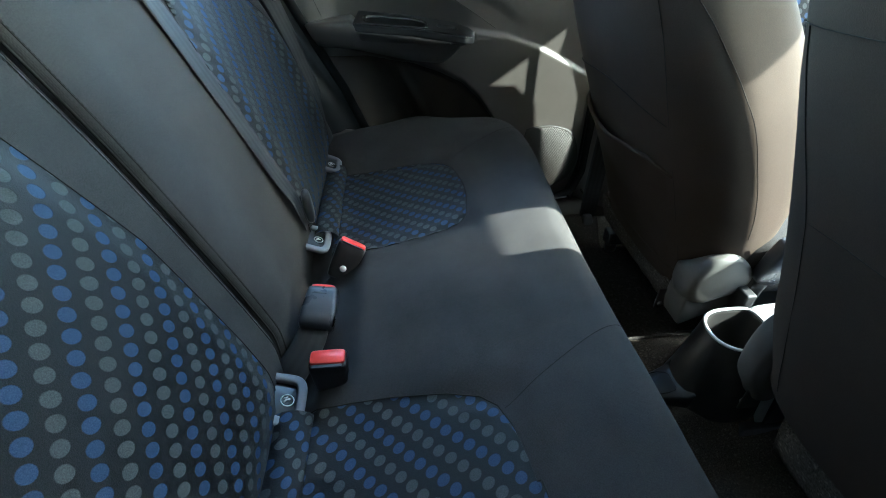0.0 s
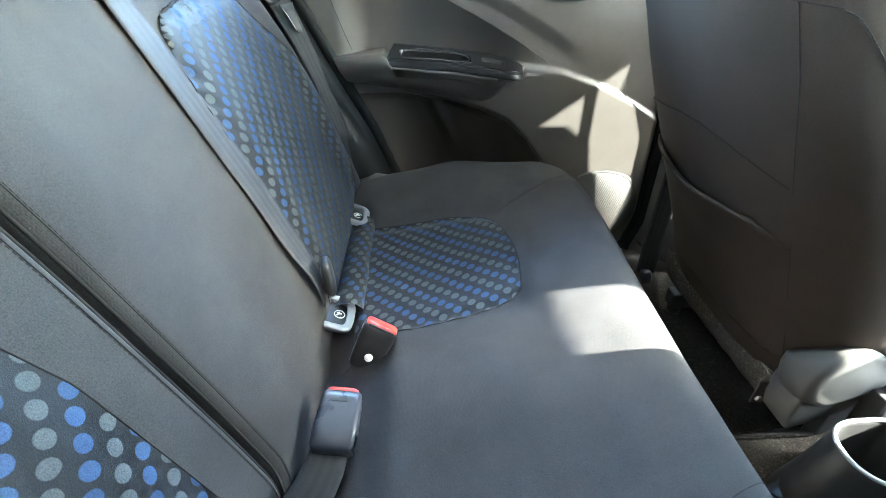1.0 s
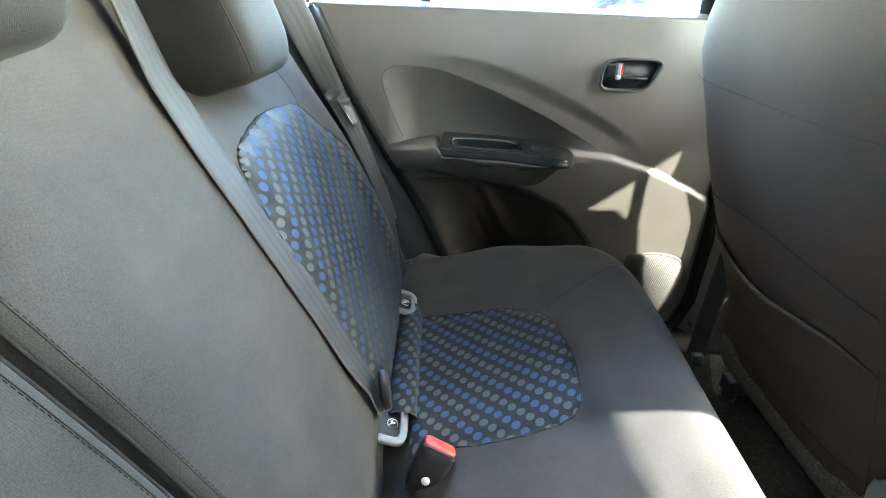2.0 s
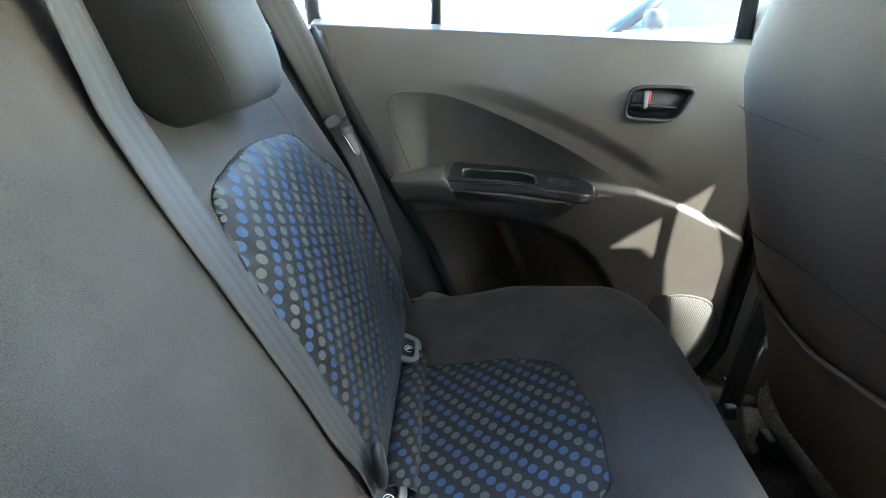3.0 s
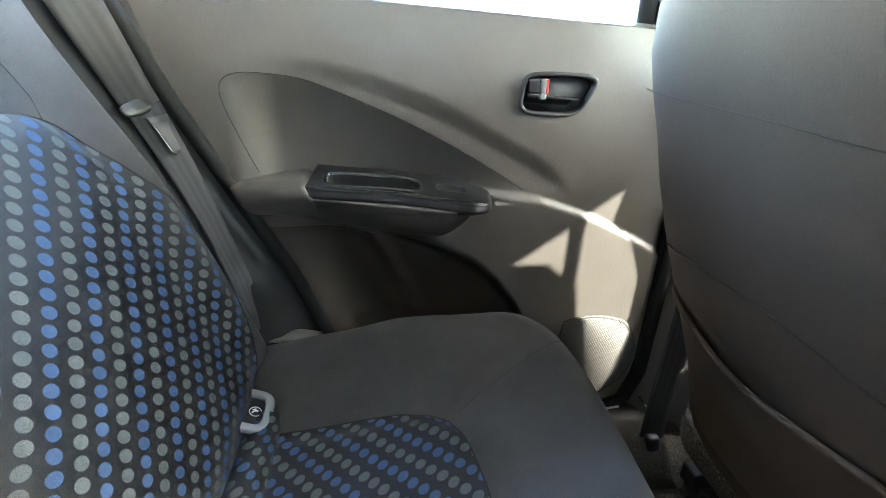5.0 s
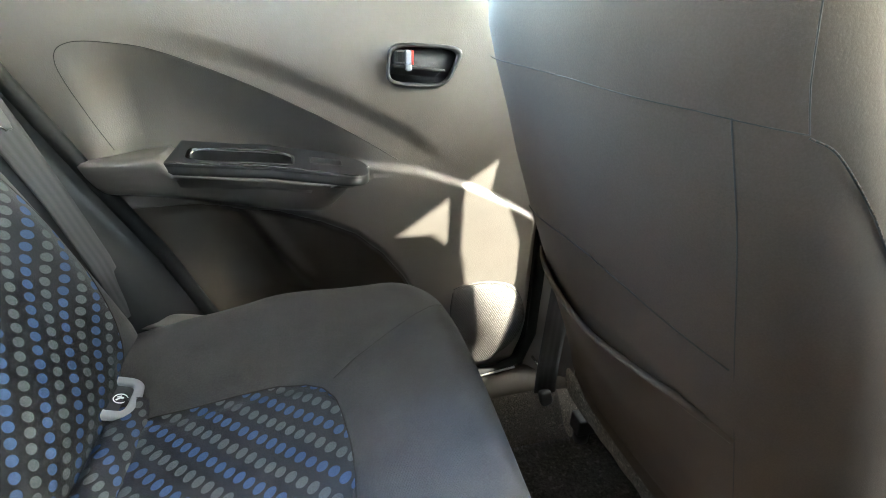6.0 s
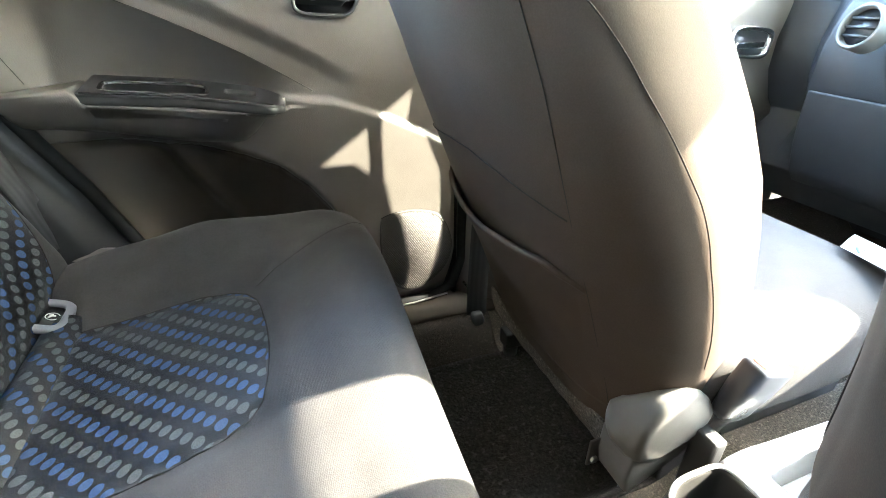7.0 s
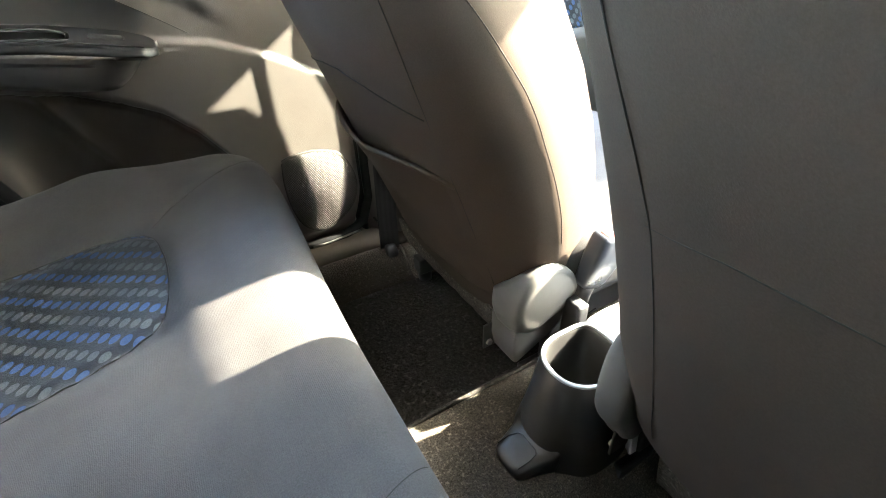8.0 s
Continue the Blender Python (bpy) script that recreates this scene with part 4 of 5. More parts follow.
# ---- belt buckles on the bench ----
def buckle(name, base, axis, side, face, length, label, button=False):
    """A buckle from its base along axis; side: across its width; face: its broad side's normal."""
    a, s, f = (Vector(v).normalized() for v in (axis, side, face))
    b = Vector(base)
    t = thing(name, b, label, "seat-belt buckle", "rear buckles")
    rings = []
    for d, w, h in ((0, 0.016, 0.009), (0.004, 0.018, 0.011), (0.30 * length, 0.020, 0.013), (0.8 * length, 0.0225, 0.0145), (length - 0.003, 0.0225, 0.0145), (length, 0.021, 0.013)):
        rings.append(oval(b + a * d, s, f, w, h, 36, 5.0))
    part("housing", loft(rings), BLACK, t)
    part("release_button", loft([oval(b + a * (length - 0.006) + f * 0.001, s, f, 0.0205, 0.0105, 32, 6.0), oval(b + a * (length + 0.002) + f * 0.001, s, f, 0.0205, 0.0105, 32, 6.0), oval(b + a * (length + 0.0035) + f * 0.001, s, f, 0.019, 0.009, 32, 6.0)]), RED, t, "red release button")
    part("tongue_slot", block(-0.017, 0.017, -0.0022, 0.0022, -0.001, 0.0012, m=Matrix.Translation(b + a * (length + 0.001) - f * 0.0122) @ Matrix((s, f, a)).transposed().to_4x4()), SATIN, t, smooth=False)
    if button:
        q = b + a * (0.35 * length) + f * -0.0135 + s * 0.002
        part("round_cap", loft([oval(q + f * 0.001, s, a, 0.0055, 0.0055, 20), oval(q - f * 0.0012, s, a, 0.0052, 0.0052, 20)]), WHITE, t, "round white cap")
    return t


buckle("belt_buckle", (-0.110, 0.560, 0.316), (0.488, 0.30, 0.80), (0.87, -0.16, -0.46), (0.0, 0.93, -0.36), 0.062, "black belt buckle with red button, leaning on the cushion", True)
buckle("belt_buckle", (-0.098, 0.349, 0.309), (0.02, -0.03, 1.0), (1, 0, -0.02), (0, 1.0, 0.03), 0.060, "black belt buckle with red button, upright in its slot")

# third buckle lying flat on the cushion on its strap
t3 = thing("flat_buckle", (-0.125, 0.45, 0.335), "black belt buckle lying flat on its webbing strap", "seat-belt buckle", "rear buckles")
ax, sd, nm = Vector((0.10, 0.985, 0.12)).normalized(), Vector((0.985, -0.10, -0.10)).normalized(), Vector((0, 0, 1))
nm = sd.cross(ax).normalized()
b3 = Vector((-0.123, 0.418, 0.350))
rings = [oval(b3 + ax * d + nm * l, sd, nm, w, h, 40, 5.5) for d, w, h, l in ((0, 0.0195, 0.008, -0.003), (0.003, 0.0225, 0.011, -0.001), (0.02, 0.0235, 0.0125, 0), (0.054, 0.0215, 0.0135, 0.0), (0.062, 0.0205, 0.0125, 0), (0.0645, 0.018, 0.010, 0))]
part("housing", loft(rings), BUCKLE, t3)
part("release_button", loft([oval(b3 + ax * d + nm * 0.002, sd, nm, w, 0.010, 32, 6.0) for d, w in ((0.060, 0.017), (0.0655, 0.017), (0.0662, 0.015))]), RED, t3, "red release button")
part("maker_bar", block(-0.008, 0.008, -0.0015, 0.0015, -0.0003, 0.0004, m=Matrix.Translation(b3 + ax * 0.050 + nm * 0.0136) @ Matrix((sd, ax, nm)).transposed().to_4x4()), SATIN, t3, smooth=False)
strap([(-0.125, 0.425, 0.345), (-0.128, 0.408, 0.344), (-0.137, 0.388, 0.336), (-0.155, 0.366, 0.322), (-0.175, 0.345, 0.300)], [0.040, 0.042, 0.044, 0.045, 0.045], (0.90, -0.40, -0.1), BELT, "strap", t3, "dark grey webbing strap", 0.002)

# centre belt hanging down the backrest
cb = thing("centre_belt", (-0.15, 0.63, 0.40), "grey webbing lap belt hanging down the rear backrest", "seat belt", "seat belts")
rows = []
for sv in np.linspace(0.62, 0.045, 34):
    left = table([(0.045, 0.619), (0.09, 0.614), (0.14, 0.608), (0.22, 0.612), (0.325, 0.613), (0.443, 0.618), (0.507, 0.625), (0.62, 0.634)], sv)
    wide = table([(0.045, 0.026), (0.09, 0.034), (0.14, 0.044), (0.22, 0.048), (0.325, 0.050), (0.443, 0.053), (0.62, 0.055)], sv)
    turn = table([(0.15, 0.0), (0.325, 0.05), (0.443, 0.10), (0.507, 0.16), (0.62, 0.30)], sv)      # sine of the twist
    off = back_w(left, sv, 0.3885, 1.052) + table([(0.045, 0.006), (0.10, 0.012), (0.16, 0.006), (0.25, 0.003), (0.42, 0.003), (0.50, 0.006), (0.62, 0.026)], sv) + turn * 0.014
    sd = Vector((-turn, math.sqrt(1 - turn * turn), 0.0))
    rows.append((backrest_frame(left, sv, off) + sd * (wide / 2), wide, sd))
strap([r[0] for r in rows], [r[1] for r in rows], [r[2] for r in rows], BELT, "webbing", cb)
g0 = backrest_frame(0.632, 0.080, 0.029)
part("belt_guide", soft_block(g0, ((0.98, 0.17, 0.05), (-0.17, 0.98, 0), (-0.05, 0, 1.0)), (0.0078, 0.016, 0.029), 3.0, 11, 28), BLACK, cb, "black plastic belt guide")
# outer shoulder belt
sb = thing("shoulder_belt", (-0.16, 1.06, 0.38), "grey webbing shoulder belt along the rear pillar", "seat belt", "seat belts")
strap([(-0.405, 1.07, 1.02), (-0.35, 1.068, 0.92), (-0.305, 1.067, 0.82), (-0.262, 1.070, 0.70)], [0.060, 0.060, 0.054, 0.042], (0.74, 0.60, 0.28), BELT, "webbing", sb)
strap([(-0.262, 1.072, 0.70), (-0.235, 1.062, 0.64), (-0.205, 1.052, 0.56), (-0.180, 1.048, 0.47), (-0.165, 1.047, 0.38)], [0.042, 0.036, 0.030, 0.028, 0.026], (0.72, 0.68, 0.2), BELT, "lower_webbing", sb)
part("slider", soft_block((-0.262, 1.072, 0.702), (Vector((0.30, 0.94, 0.12)).normalized(), Vector((0.75, -0.32, 0.55)).normalized(), Vector((-0.50, 0.0, 0.86)).normalized()), (0.034, 0.0045, 0.0095), 3.0, 9, 28), BLACK, sb, "black plastic belt slider")
part("tongue", loft([oval(p, (0.72, 0.68, 0.1), (0.5, -0.5, 0.3), w, 0.0016, 24, 4.0) for p, w in (((-0.246, 1.066, 0.690), 0.013), ((-0.240, 1.062, 0.676), 0.007), ((-0.231, 1.058, 0.652), 0.006), ((-0.228, 1.057, 0.645), 0.004))]), SATIN, sb, "dark belt tongue")
part("tongue_edge", tube([(-0.257, 1.062, 0.688), (-0.245, 1.0575, 0.672), (-0.234, 1.054, 0.650), (-0.229, 1.055, 0.644)], 0.0014, 8), CHROME, sb, "bright steel edge of the tongue")


# ---- front seats ----
def front_seat(sy, label, group):
    """sy = 1: passenger seat; -1: the same mirrored in the car's middle plane."""

    def my(p):
        p = Vector(p)
        return p if sy > 0 else Vector((p.x, 2 * MID - p.y, p.z))

    def mir(bm):
        if sy < 0:
            for v in bm.verts:
                v.co.y = 2 * MID - v.co.y
        return bm

    t = thing("car_seat", my((0.70, 0.77, 0.10)), label, "car seat", group)
    up, back = Vector((-0.37, 0, 0.93)), Vector((-0.93, 0, -0.37))
    foot = Vector((0.5380, 0, 0.148))     # on the rear face line

    shape = [(0.00, 0.215, 0.09), (0.05, 0.235, 0.12), (0.13, 0.248, 0.19), (0.19, 0.257, 0.218), (0.28, 0.259, 0.230), (0.37, 0.262, 0.228), (0.44, 0.256, 0.218), (0.53, 0.240, 0.200), (0.62, 0.228, 0.165), (0.69, 0.208, 0.145), (0.745, 0.18, 0.115), (0.785, 0.14, 0.08), (0.80, 0.10, 0.04)]

    def size(s):
        return table([(a, b) for a, b, _ in shape], s), table([(a, c) for a, _, c in shape], s)

    def centre(s):
        return 0.788 + 0.004 * sstep(0.15, 0.40, s) - 0.020 * sstep(0.45, 0.75, s) + (0.0 if sy > 0 else -0.012 + 0.013 * sstep(0.08, 0.38, s) + 0.020 * sstep(0.5, 0.78, s))

    def seam_depth(s):
        return table([(0.17, 0.098), (0.19, 0.106), (0.27, 0.114), (0.39, 0.108), (0.48, 0.088), (0.56, 0.064), (0.59, 0.050), (0.62, 0.036)], s)

    def flank(s, inner):
        """Half width and squareness of the shell's rear half on its inner or outer side."""
        if sy < 0 and inner:
            return table([(0.10, 0.196), (0.16, 0.214), (0.22, 0.223), (0.30, 0.224), (0.42, 0.221), (0.53, 0.217), (0.62, 0.206), (0.69, 0.188), (0.745, 0.165), (0.785, 0.13), (0.80, 0.09)], s), 3.6
        return size(s)[0], 2.6

    def skin(s, q, lift=0.0, e=3.4):
        """A point on the back's shell: s up, q: angle, 270 degrees straight back."""
        w, d = size(s)
        a = math.radians(q)
        ca, sa = math.cos(a), math.sin(a)
        lead = 0.05 * sstep(0.66, 0.80, s)
        w, e = flank(s, ca < 0)
        dep, e = (d * 0.62, e) if sa < 0 else (d * (0.48 if sy > 0 else 0.38), 3.4)
        p = foot + up * s - back * (d * 0.62 + lead)
        if ca < 0:      # inner flank: it turns at the side seam
            deep = d * 0.62 + dep * math.copysign(abs(sa) ** (2 / e), sa)
            p.y += (0.22 * max(0.0, deep - seam_depth(s)) if sy > 0 else -0.30 * max(0.0, deep - 0.05)) * abs(ca) ** 0.5
        return Vector((p.x, p.y + centre(s), p.z)) + Vector((0, 1, 0)) * ((w * (1 - (ca > 0) * (0.030 * sstep(0.10, 0.22, s) + 0.035 * sstep(0.40, 0.56, s))) + lift) * math.copysign(abs(ca) ** (2 / e), ca)) - back * ((dep + lift) * math.copysign(abs(sa) ** (2 / e), sa))

    ss = [0.0, 0.006, 0.015, 0.03, 0.05, 0.08, 0.11, 0.14, 0.18, 0.23, 0.29, 0.36, 0.43, 0.50, 0.56, 0.62, 0.66, 0.70, 0.735, 0.76, 0.78, 0.79, 0.80]
    if sy > 0:
        ss = [0.022, 0.026, 0.035] + ss[4:]
    else:
        ss = [0.088, 0.092, 0.10, 0.112, 0.125] + [s for s in ss if s > 0.13]
    rings = []
    for s in ss:
        base = [skin(s, q) for q in np.linspace(0, 360, 121)[:-1]]
        rings.append([p + back * (0.0025 * noise.noise(Vector((p.y * 9, s * 9, 3.1 + sy)))) for p in base])
    part("backrest", mir(loft(rings)), FAB_BACK, t)

    def on_back(y, z, lift=0.0012):
        """On the rear face, by height and lateral place."""
        depth = 0.0
        for _ in range(5):
            s = (z - 0.148 - 0.37 * depth) / 0.93
            w, e = flank(s, y < centre(s))
            k = min(0.999, abs(y - centre(s)) / w)
            depth = size(s)[1] * 0.62 * (1 - (1 - k ** e) ** (1 / e))
        return my(foot + up * s + Vector((0, y, 0)) - back * depth + back * lift)

    # seams of the back panel
    knitted([on_back(y, table([(0.575, 0.7195), (0.62, 0.725), (0.65, 0.7265), (0.73, 0.732), (0.80, 0.734), (0.97, 0.735)], y)) for y in np.linspace(0.575, 0.945, 50)], "seam", t)
    if sy > 0:
        knitted([on_back(lerp(0.604, 0.612, k), lerp(0.723, 0.20, k), 0.0002) for k in np.linspace(0, 1, 50)], "seam", t, 0.0006)
    else:
        knitted([on_back(table([(0.20, 0.636), (0.29, 0.641), (0.35, 0.646), (0.45, 0.651), (0.555, 0.654), (0.604, 0.645), (0.65, 0.6345), (0.70, 0.625)], z), z, 0.0002) for z in np.linspace(0.723, 0.255, 50)], "seam", t, 0.0006)
    crv = []
    for k in np.linspace(0, 1, 12):
        z = lerp(0.690, 0.315, k)
        s = (z - 0.148) / 0.93
        fwd = seam_depth(s)
        d = size(s)[1]
        w, e = flank(s, True)
        u = max(0.0, min(1.0, 1 - fwd / (0.62 * d)))
        yy = centre(s) - w * (1 - u ** e) ** (1 / e) - 0.0012 - (0.0 if sy > 0 else 0.30 * max(0.0, fwd - 0.05))
        crv.append(my(foot + up * s - back * fwd + Vector((0, yy, 0))))
    crv = spline([on_back(0.575, 0.718), *crv], 90)
    part("side_seam", tube(crv, 0.0007, 6), SEAM, t, "double-stitched side seam")
    stitches(crv, my((0, MID - 0.0006, 0)) - Vector((0, MID, 0)), t, mat=FAB_BACK)
    knitted([on_back(0.575, z) for z in np.linspace(0.7195, 0.86, 12)], "seam", t)
    # map pocket: a hem that stands off the panel, and a sewn line above it
    if sy > 0:
        def pocket(u, v):
            y = lerp(0.610, 0.965, u)
            z = lerp(0.22, table([(0.0, 0.434), (0.06, 0.443), (0.13, 0.454), (0.30, 0.456), (0.45, 0.452), (0.75, 0.460), (1.0, 0.462)], u), v)
            lift = 0.0012 + 0.015 * math.sin(math.pi * u) ** 1.3 * sstep(0.45, 1.0, v) + 0.001 * noise.noise(Vector((y * 14, z * 14, 2)))
            flush = sstep(0.0, 0.10, u) * sstep(1.0, 0.92, u)
            return on_back(y, z, lerp(-0.0012, lift, flush))

        pk = part("map_pocket", grid(40, 30, pocket), FAB_BACK, t, "sagging cloth map pocket", thick=0.002, face=(-1, 0, 0))
        part("pocket_hem", tube([pocket(u, 1.0) for u in np.linspace(0, 1, 60)], 0.0042, 10), FAB_BACK, pk, "thick sewn hem")
        knitted([on_back(y, table([(0.60, 0.521), (0.645, 0.535), (0.70, 0.549), (0.76, 0.557), (0.82, 0.555), (0.95, 0.540)], y), 0.0008) for y in np.linspace(0.610, 0.95, 40)], "seam", t, 0.0009)
    else:
        knitted([on_back(y, table([(0.649, 0.556), (0.70, 0.565), (0.76, 0.567), (0.96, 0.570)], y), 0.0001) for y in np.linspace(0.649, 0.96, 40)], "seam", t, 0.0004)
    # cushion
    crings = []
    for x, w, h in ((0.565, 0.20, 0.012), (0.575, 0.215, 0.045), (0.60, 0.235, 0.070), (0.65, 0.245, 0.082), (0.80, 0.250, 0.090), (0.925, 0.245, 0.088), (0.968, 0.232, 0.072), (0.985, 0.20, 0.045), (0.990, 0.15, 0.02)):
        crings.append(oval((x, 0.77, 0.275 + 0.02 * sstep(0.5, 0.95, x)), (0, 1, 0), (0, 0, 1), w, h, 48, 4.0))
    part("cushion", mir(loft(crings)), FAB, t)

    def ins(u, v):
        x = lerp(0.60, 0.76, v)
        y = 0.77 + (0.165 * (1 - 0.25 * sstep(0.7, 1.0, v) ** 2)) * (2 * u - 1)
        return my((x + 0.02 * (1 - (2 * u - 1) ** 2) * v, y, 0.275 + 0.02 * sstep(0.5, 0.95, x) + table([(0.55, 0.070), (0.65, 0.082), (0.80, 0.090)], x) + 0.002 - 0.01 * abs(2 * u - 1) ** 4))

    part("cushion_insert", grid(20, 20, ins, lambda u, v: (ins(min(u, 1), min(v, 1)).y, -ins(min(u, 1), min(v, 1)).x)), DOTS, t, "black cloth insert with blue and grey dots", thick=0.004)
    # front face insert of the backrest
    part("back_insert", grid(16, 24, lambda u, v: my(skin(lerp(0.10, 0.55, v), lerp(52, 128, u), 0.003)), lambda u, v: (0.3 * u, 0.45 * v)), DOTS, t, "black cloth insert with blue and grey dots", thick=0.003)
    # felt skirt below the back, rails and feet
    part("felt_skirt", mir(grid(40, 10, lambda u, v: Vector((0.536 + (0.030 if sy < 0 else 0.0) + 0.030 * v * v + 0.001 * math.sin(40 * u), lerp(0.600 if sy > 0 else 0.625, 0.990, u), lerp(0.180 if sy > 0 else 0.235, 0.088 if sy > 0 else 0.062, v))))), FELT, t, "speckled felt skirt", thick=0.006, face=(-1, 0, 0))
    for y in (0.575, 0.965):
        part("seat_rail", mir(block(0.56, 1.02, y - 0.018, y + 0.018, 0.035, 0.075)), SATIN, t, "black steel seat rail", smooth=False, bevel=0.004)
        part("rail_foot", mir(tube([(0.58, y, 0.004), (0.58, y, 0.05)], 0.016, 12)), SATIN, t)
        part("frame_side", mir(block(0.60, 0.95, y - 0.012, y + 0.012, 0.07, 0.24)), SATIN, t, smooth=False, bevel=0.004)
    # recliner cover on the inner side: its back slopes down towards the seat
    mid = Vector((0.553, 0, 0.272))
    if sy > 0:
        side = [(0.499, 0.222), (0.4925, 0.250), (0.498, 0.283), (0.514, 0.310), (0.538, 0.323), (0.567, 0.322), (0.595, 0.300), (0.611, 0.272), (0.606, 0.248), (0.590, 0.233), (0.560, 0.222), (0.525, 0.211), (0.499, 0.222)]
        deep = ((0.590, 0.88, 0.02), (0.585, 0.95, 0.12), (0.574, 1.0, 0.36), (0.558, 1.0, 0.70), (0.545, 0.99, 0.88), (0.535, 0.95, 0.97), (0.529, 0.88, 1.0), (0.5262, 0.72, 1.0), (0.5255, 0.30, 1.0))
    else:
        side = [(0.530, 0.178), (0.509, 0.215), (0.5045, 0.255), (0.507, 0.292), (0.514, 0.318), (0.528, 0.336), (0.552, 0.341), (0.592, 0.322), (0.611, 0.285), (0.606, 0.235), (0.588, 0.190), (0.562, 0.160), (0.542, 0.160), (0.530, 0.178)]
        deep = ((0.600, 0.90, 0.55), (0.592, 0.97, 0.70), (0.580, 1.0, 0.86), (0.570, 1.0, 0.95), (0.566, 0.985, 1.0), (0.561, 0.94, 1.0), (0.5585, 0.85, 1.0), (0.5575, 0.30, 1.0))
    side = spline([(x, 0, z) for x, z in side], 61)[:-1]
    cover = []
    for y, k, top in deep:
        ring = [mid + (p - mid) * k for p in side]
        cover.append([Vector((p.x, y, mid.z + (p.z - mid.z) * (top if p.z > mid.z else 1.0))) for p in ring])
    part("recliner_cover", mir(loft(cover)), GREY, t, "rounded grey plastic recliner cover")
    if sy > 0:
        flap = ((0.500, 0.232), (0.498, 0.190), (0.504, 0.160), (0.530, 0.172), (0.575, 0.196), (0.600, 0.216), (0.600, 0.240))
        fm = Vector((0.54, 0, 0.20))
        part("hinge_cover", mir(loft([[fm + (Vector((x, 0, z)) - fm) * k + Vector((0, y, 0)) for x, z in flap] for y, k in ((0.592, 0.92), (0.586, 1.0), (0.541, 1.0), (0.535, 0.97), (0.533, 0.90))])), GREY, t, "grey plastic hinge skirt", bevel=0.003)
    # steel hinge plate with its bolt
    hx, hy, hz = (0.484, 0.586, 0.156) if sy > 0 else (0.528, 0.584, 0.132)
    bl = part("hinge_bracket", mir(block(hx, hx + 0.034, hy, hy + 0.004, hz, hz + 0.048)), DULL_STEEL, t, "dull steel hinge bracket", smooth=False, bevel=0.004)
    part("bolt_head", mir(loft([oval((hx + 0.009, hy - 0.0008, hz + 0.013), (1, 0, 0), (0, 0, 1), 0.006, 0.006, 6), oval((hx + 0.009, hy - 0.0045, hz + 0.013), (1, 0, 0), (0, 0, 1), 0.0052, 0.0052, 6)])), STEEL, bl, smooth=False)
    # buckle stalk beside the cushion
    if sy > 0:
        a, s, f = Vector((0.30, -0.10, 0.95)).normalized(), Vector((0.95, 0, -0.30)).normalized(), Vector((0, 1, 0.1)).normalized()
        bk = part("buckle", mir(loft([oval(Vector((0.620, 0.524, 0.268)) + a * d, s, f, w, h, 32, 4.5) for d, w, h in ((0, 0.018, 0.010), (0.01, 0.024, 0.013), (0.05, 0.030, 0.016), (0.080, 0.031, 0.0165), (0.086, 0.029, 0.0145))])), BUCKLE, t, "dark belt buckle on a stalk")
        part("release_button", mir(loft([oval(Vector((0.620, 0.524, 0.268)) + a * d - s * 0.014 - f * 0.002, s, f, 0.011, 0.010, 28, 6) for d in (0.080, 0.0872)])), RED, bk, "red release button")
        part("buckle_stalk", mir(tube([(0.645, 0.553, 0.20), (0.632, 0.540, 0.24), (0.624, 0.526, 0.275)], 0.013, 12)), SATIN, t)
        # made-up block in the slot, keeps the sun off the carpet behind
        part("sun_stop", block(0.583, 0.603, 0.499, 0.532, 0.10, 0.256), SATIN, t, "added black block that stops the sun beside the buckle", smooth=False, bevel=0.004)
    return t


front_seat(1, "charcoal cloth front passenger seat with map pocket and grey recliner cover", "front seats")
front_seat(-1, "charcoal cloth driver's seat with plain back and grey recliner cover", "front seats")

# passenger belt hanging between seat and pillar
fb = thing("front_belt", (0.52, 1.05, 0.1), "grey webbing front belt hanging at the middle pillar", "seat belt", "seat belts")
strap([(0.475, 1.076, 1.00), (0.487, 1.066, 0.80), (0.497, 1.0575, 0.62), (0.515, 1.053, 0.50), (0.540, 1.049, 0.36), (0.530, 1.044, 0.15), (0.528, 1.040, 0.075)], 0.046, (0.99, -0.12, 0), BELT, "webbing", fb)
anchor = part("anchor", loft([oval((x, 1.036, z), (1, 0.1, 0), (0, 1, 0), a, b, 24, 3.2) for x, z, a, b in ((0.535, 0.018, 0.006, 0.005), (0.534, 0.024, 0.014, 0.011), (0.532, 0.040, 0.017, 0.013), (0.529, 0.066, 0.016, 0.013), (0.527, 0.082, 0.013, 0.010), (0.526, 0.086, 0.008, 0.006))]), BLACK, fb, "black plastic cover of the belt anchor")
part("screw_head", loft([oval((0.512, y, 0.143), (1, 0, 0), (0, 0, 1), r, r, 16) for y, r in ((1.080, 0.0028), (1.0495, 0.0026), (1.0488, 0.0012))]), CHROME, anchor, "bright screw head")

# ---- console, cup holder ----
con = thing("centre_console", (0.60, 0.45, 0.06), "dark grey plastic centre console with rear cup holder", "centre console")
CUP = Vector((0.540, 0.446, 0.0))


def cup_ring(cx, cy, rear, front, wide, z, e=5.0):
    """A D-shaped ring: round at the back, squarer at the front."""
    out = []
    for i in range(72):
        c, d = math.cos(2 * math.pi * i / 72), math.sin(2 * math.pi * i / 72)
        r, k = (front, e) if c > 0 else (rear, 2.3)
        out.append(Vector((cx + math.copysign(abs(c) ** (2 / k), c) * r, cy + math.copysign(abs(d) ** (2 / k), d) * wide, z)))
    return out


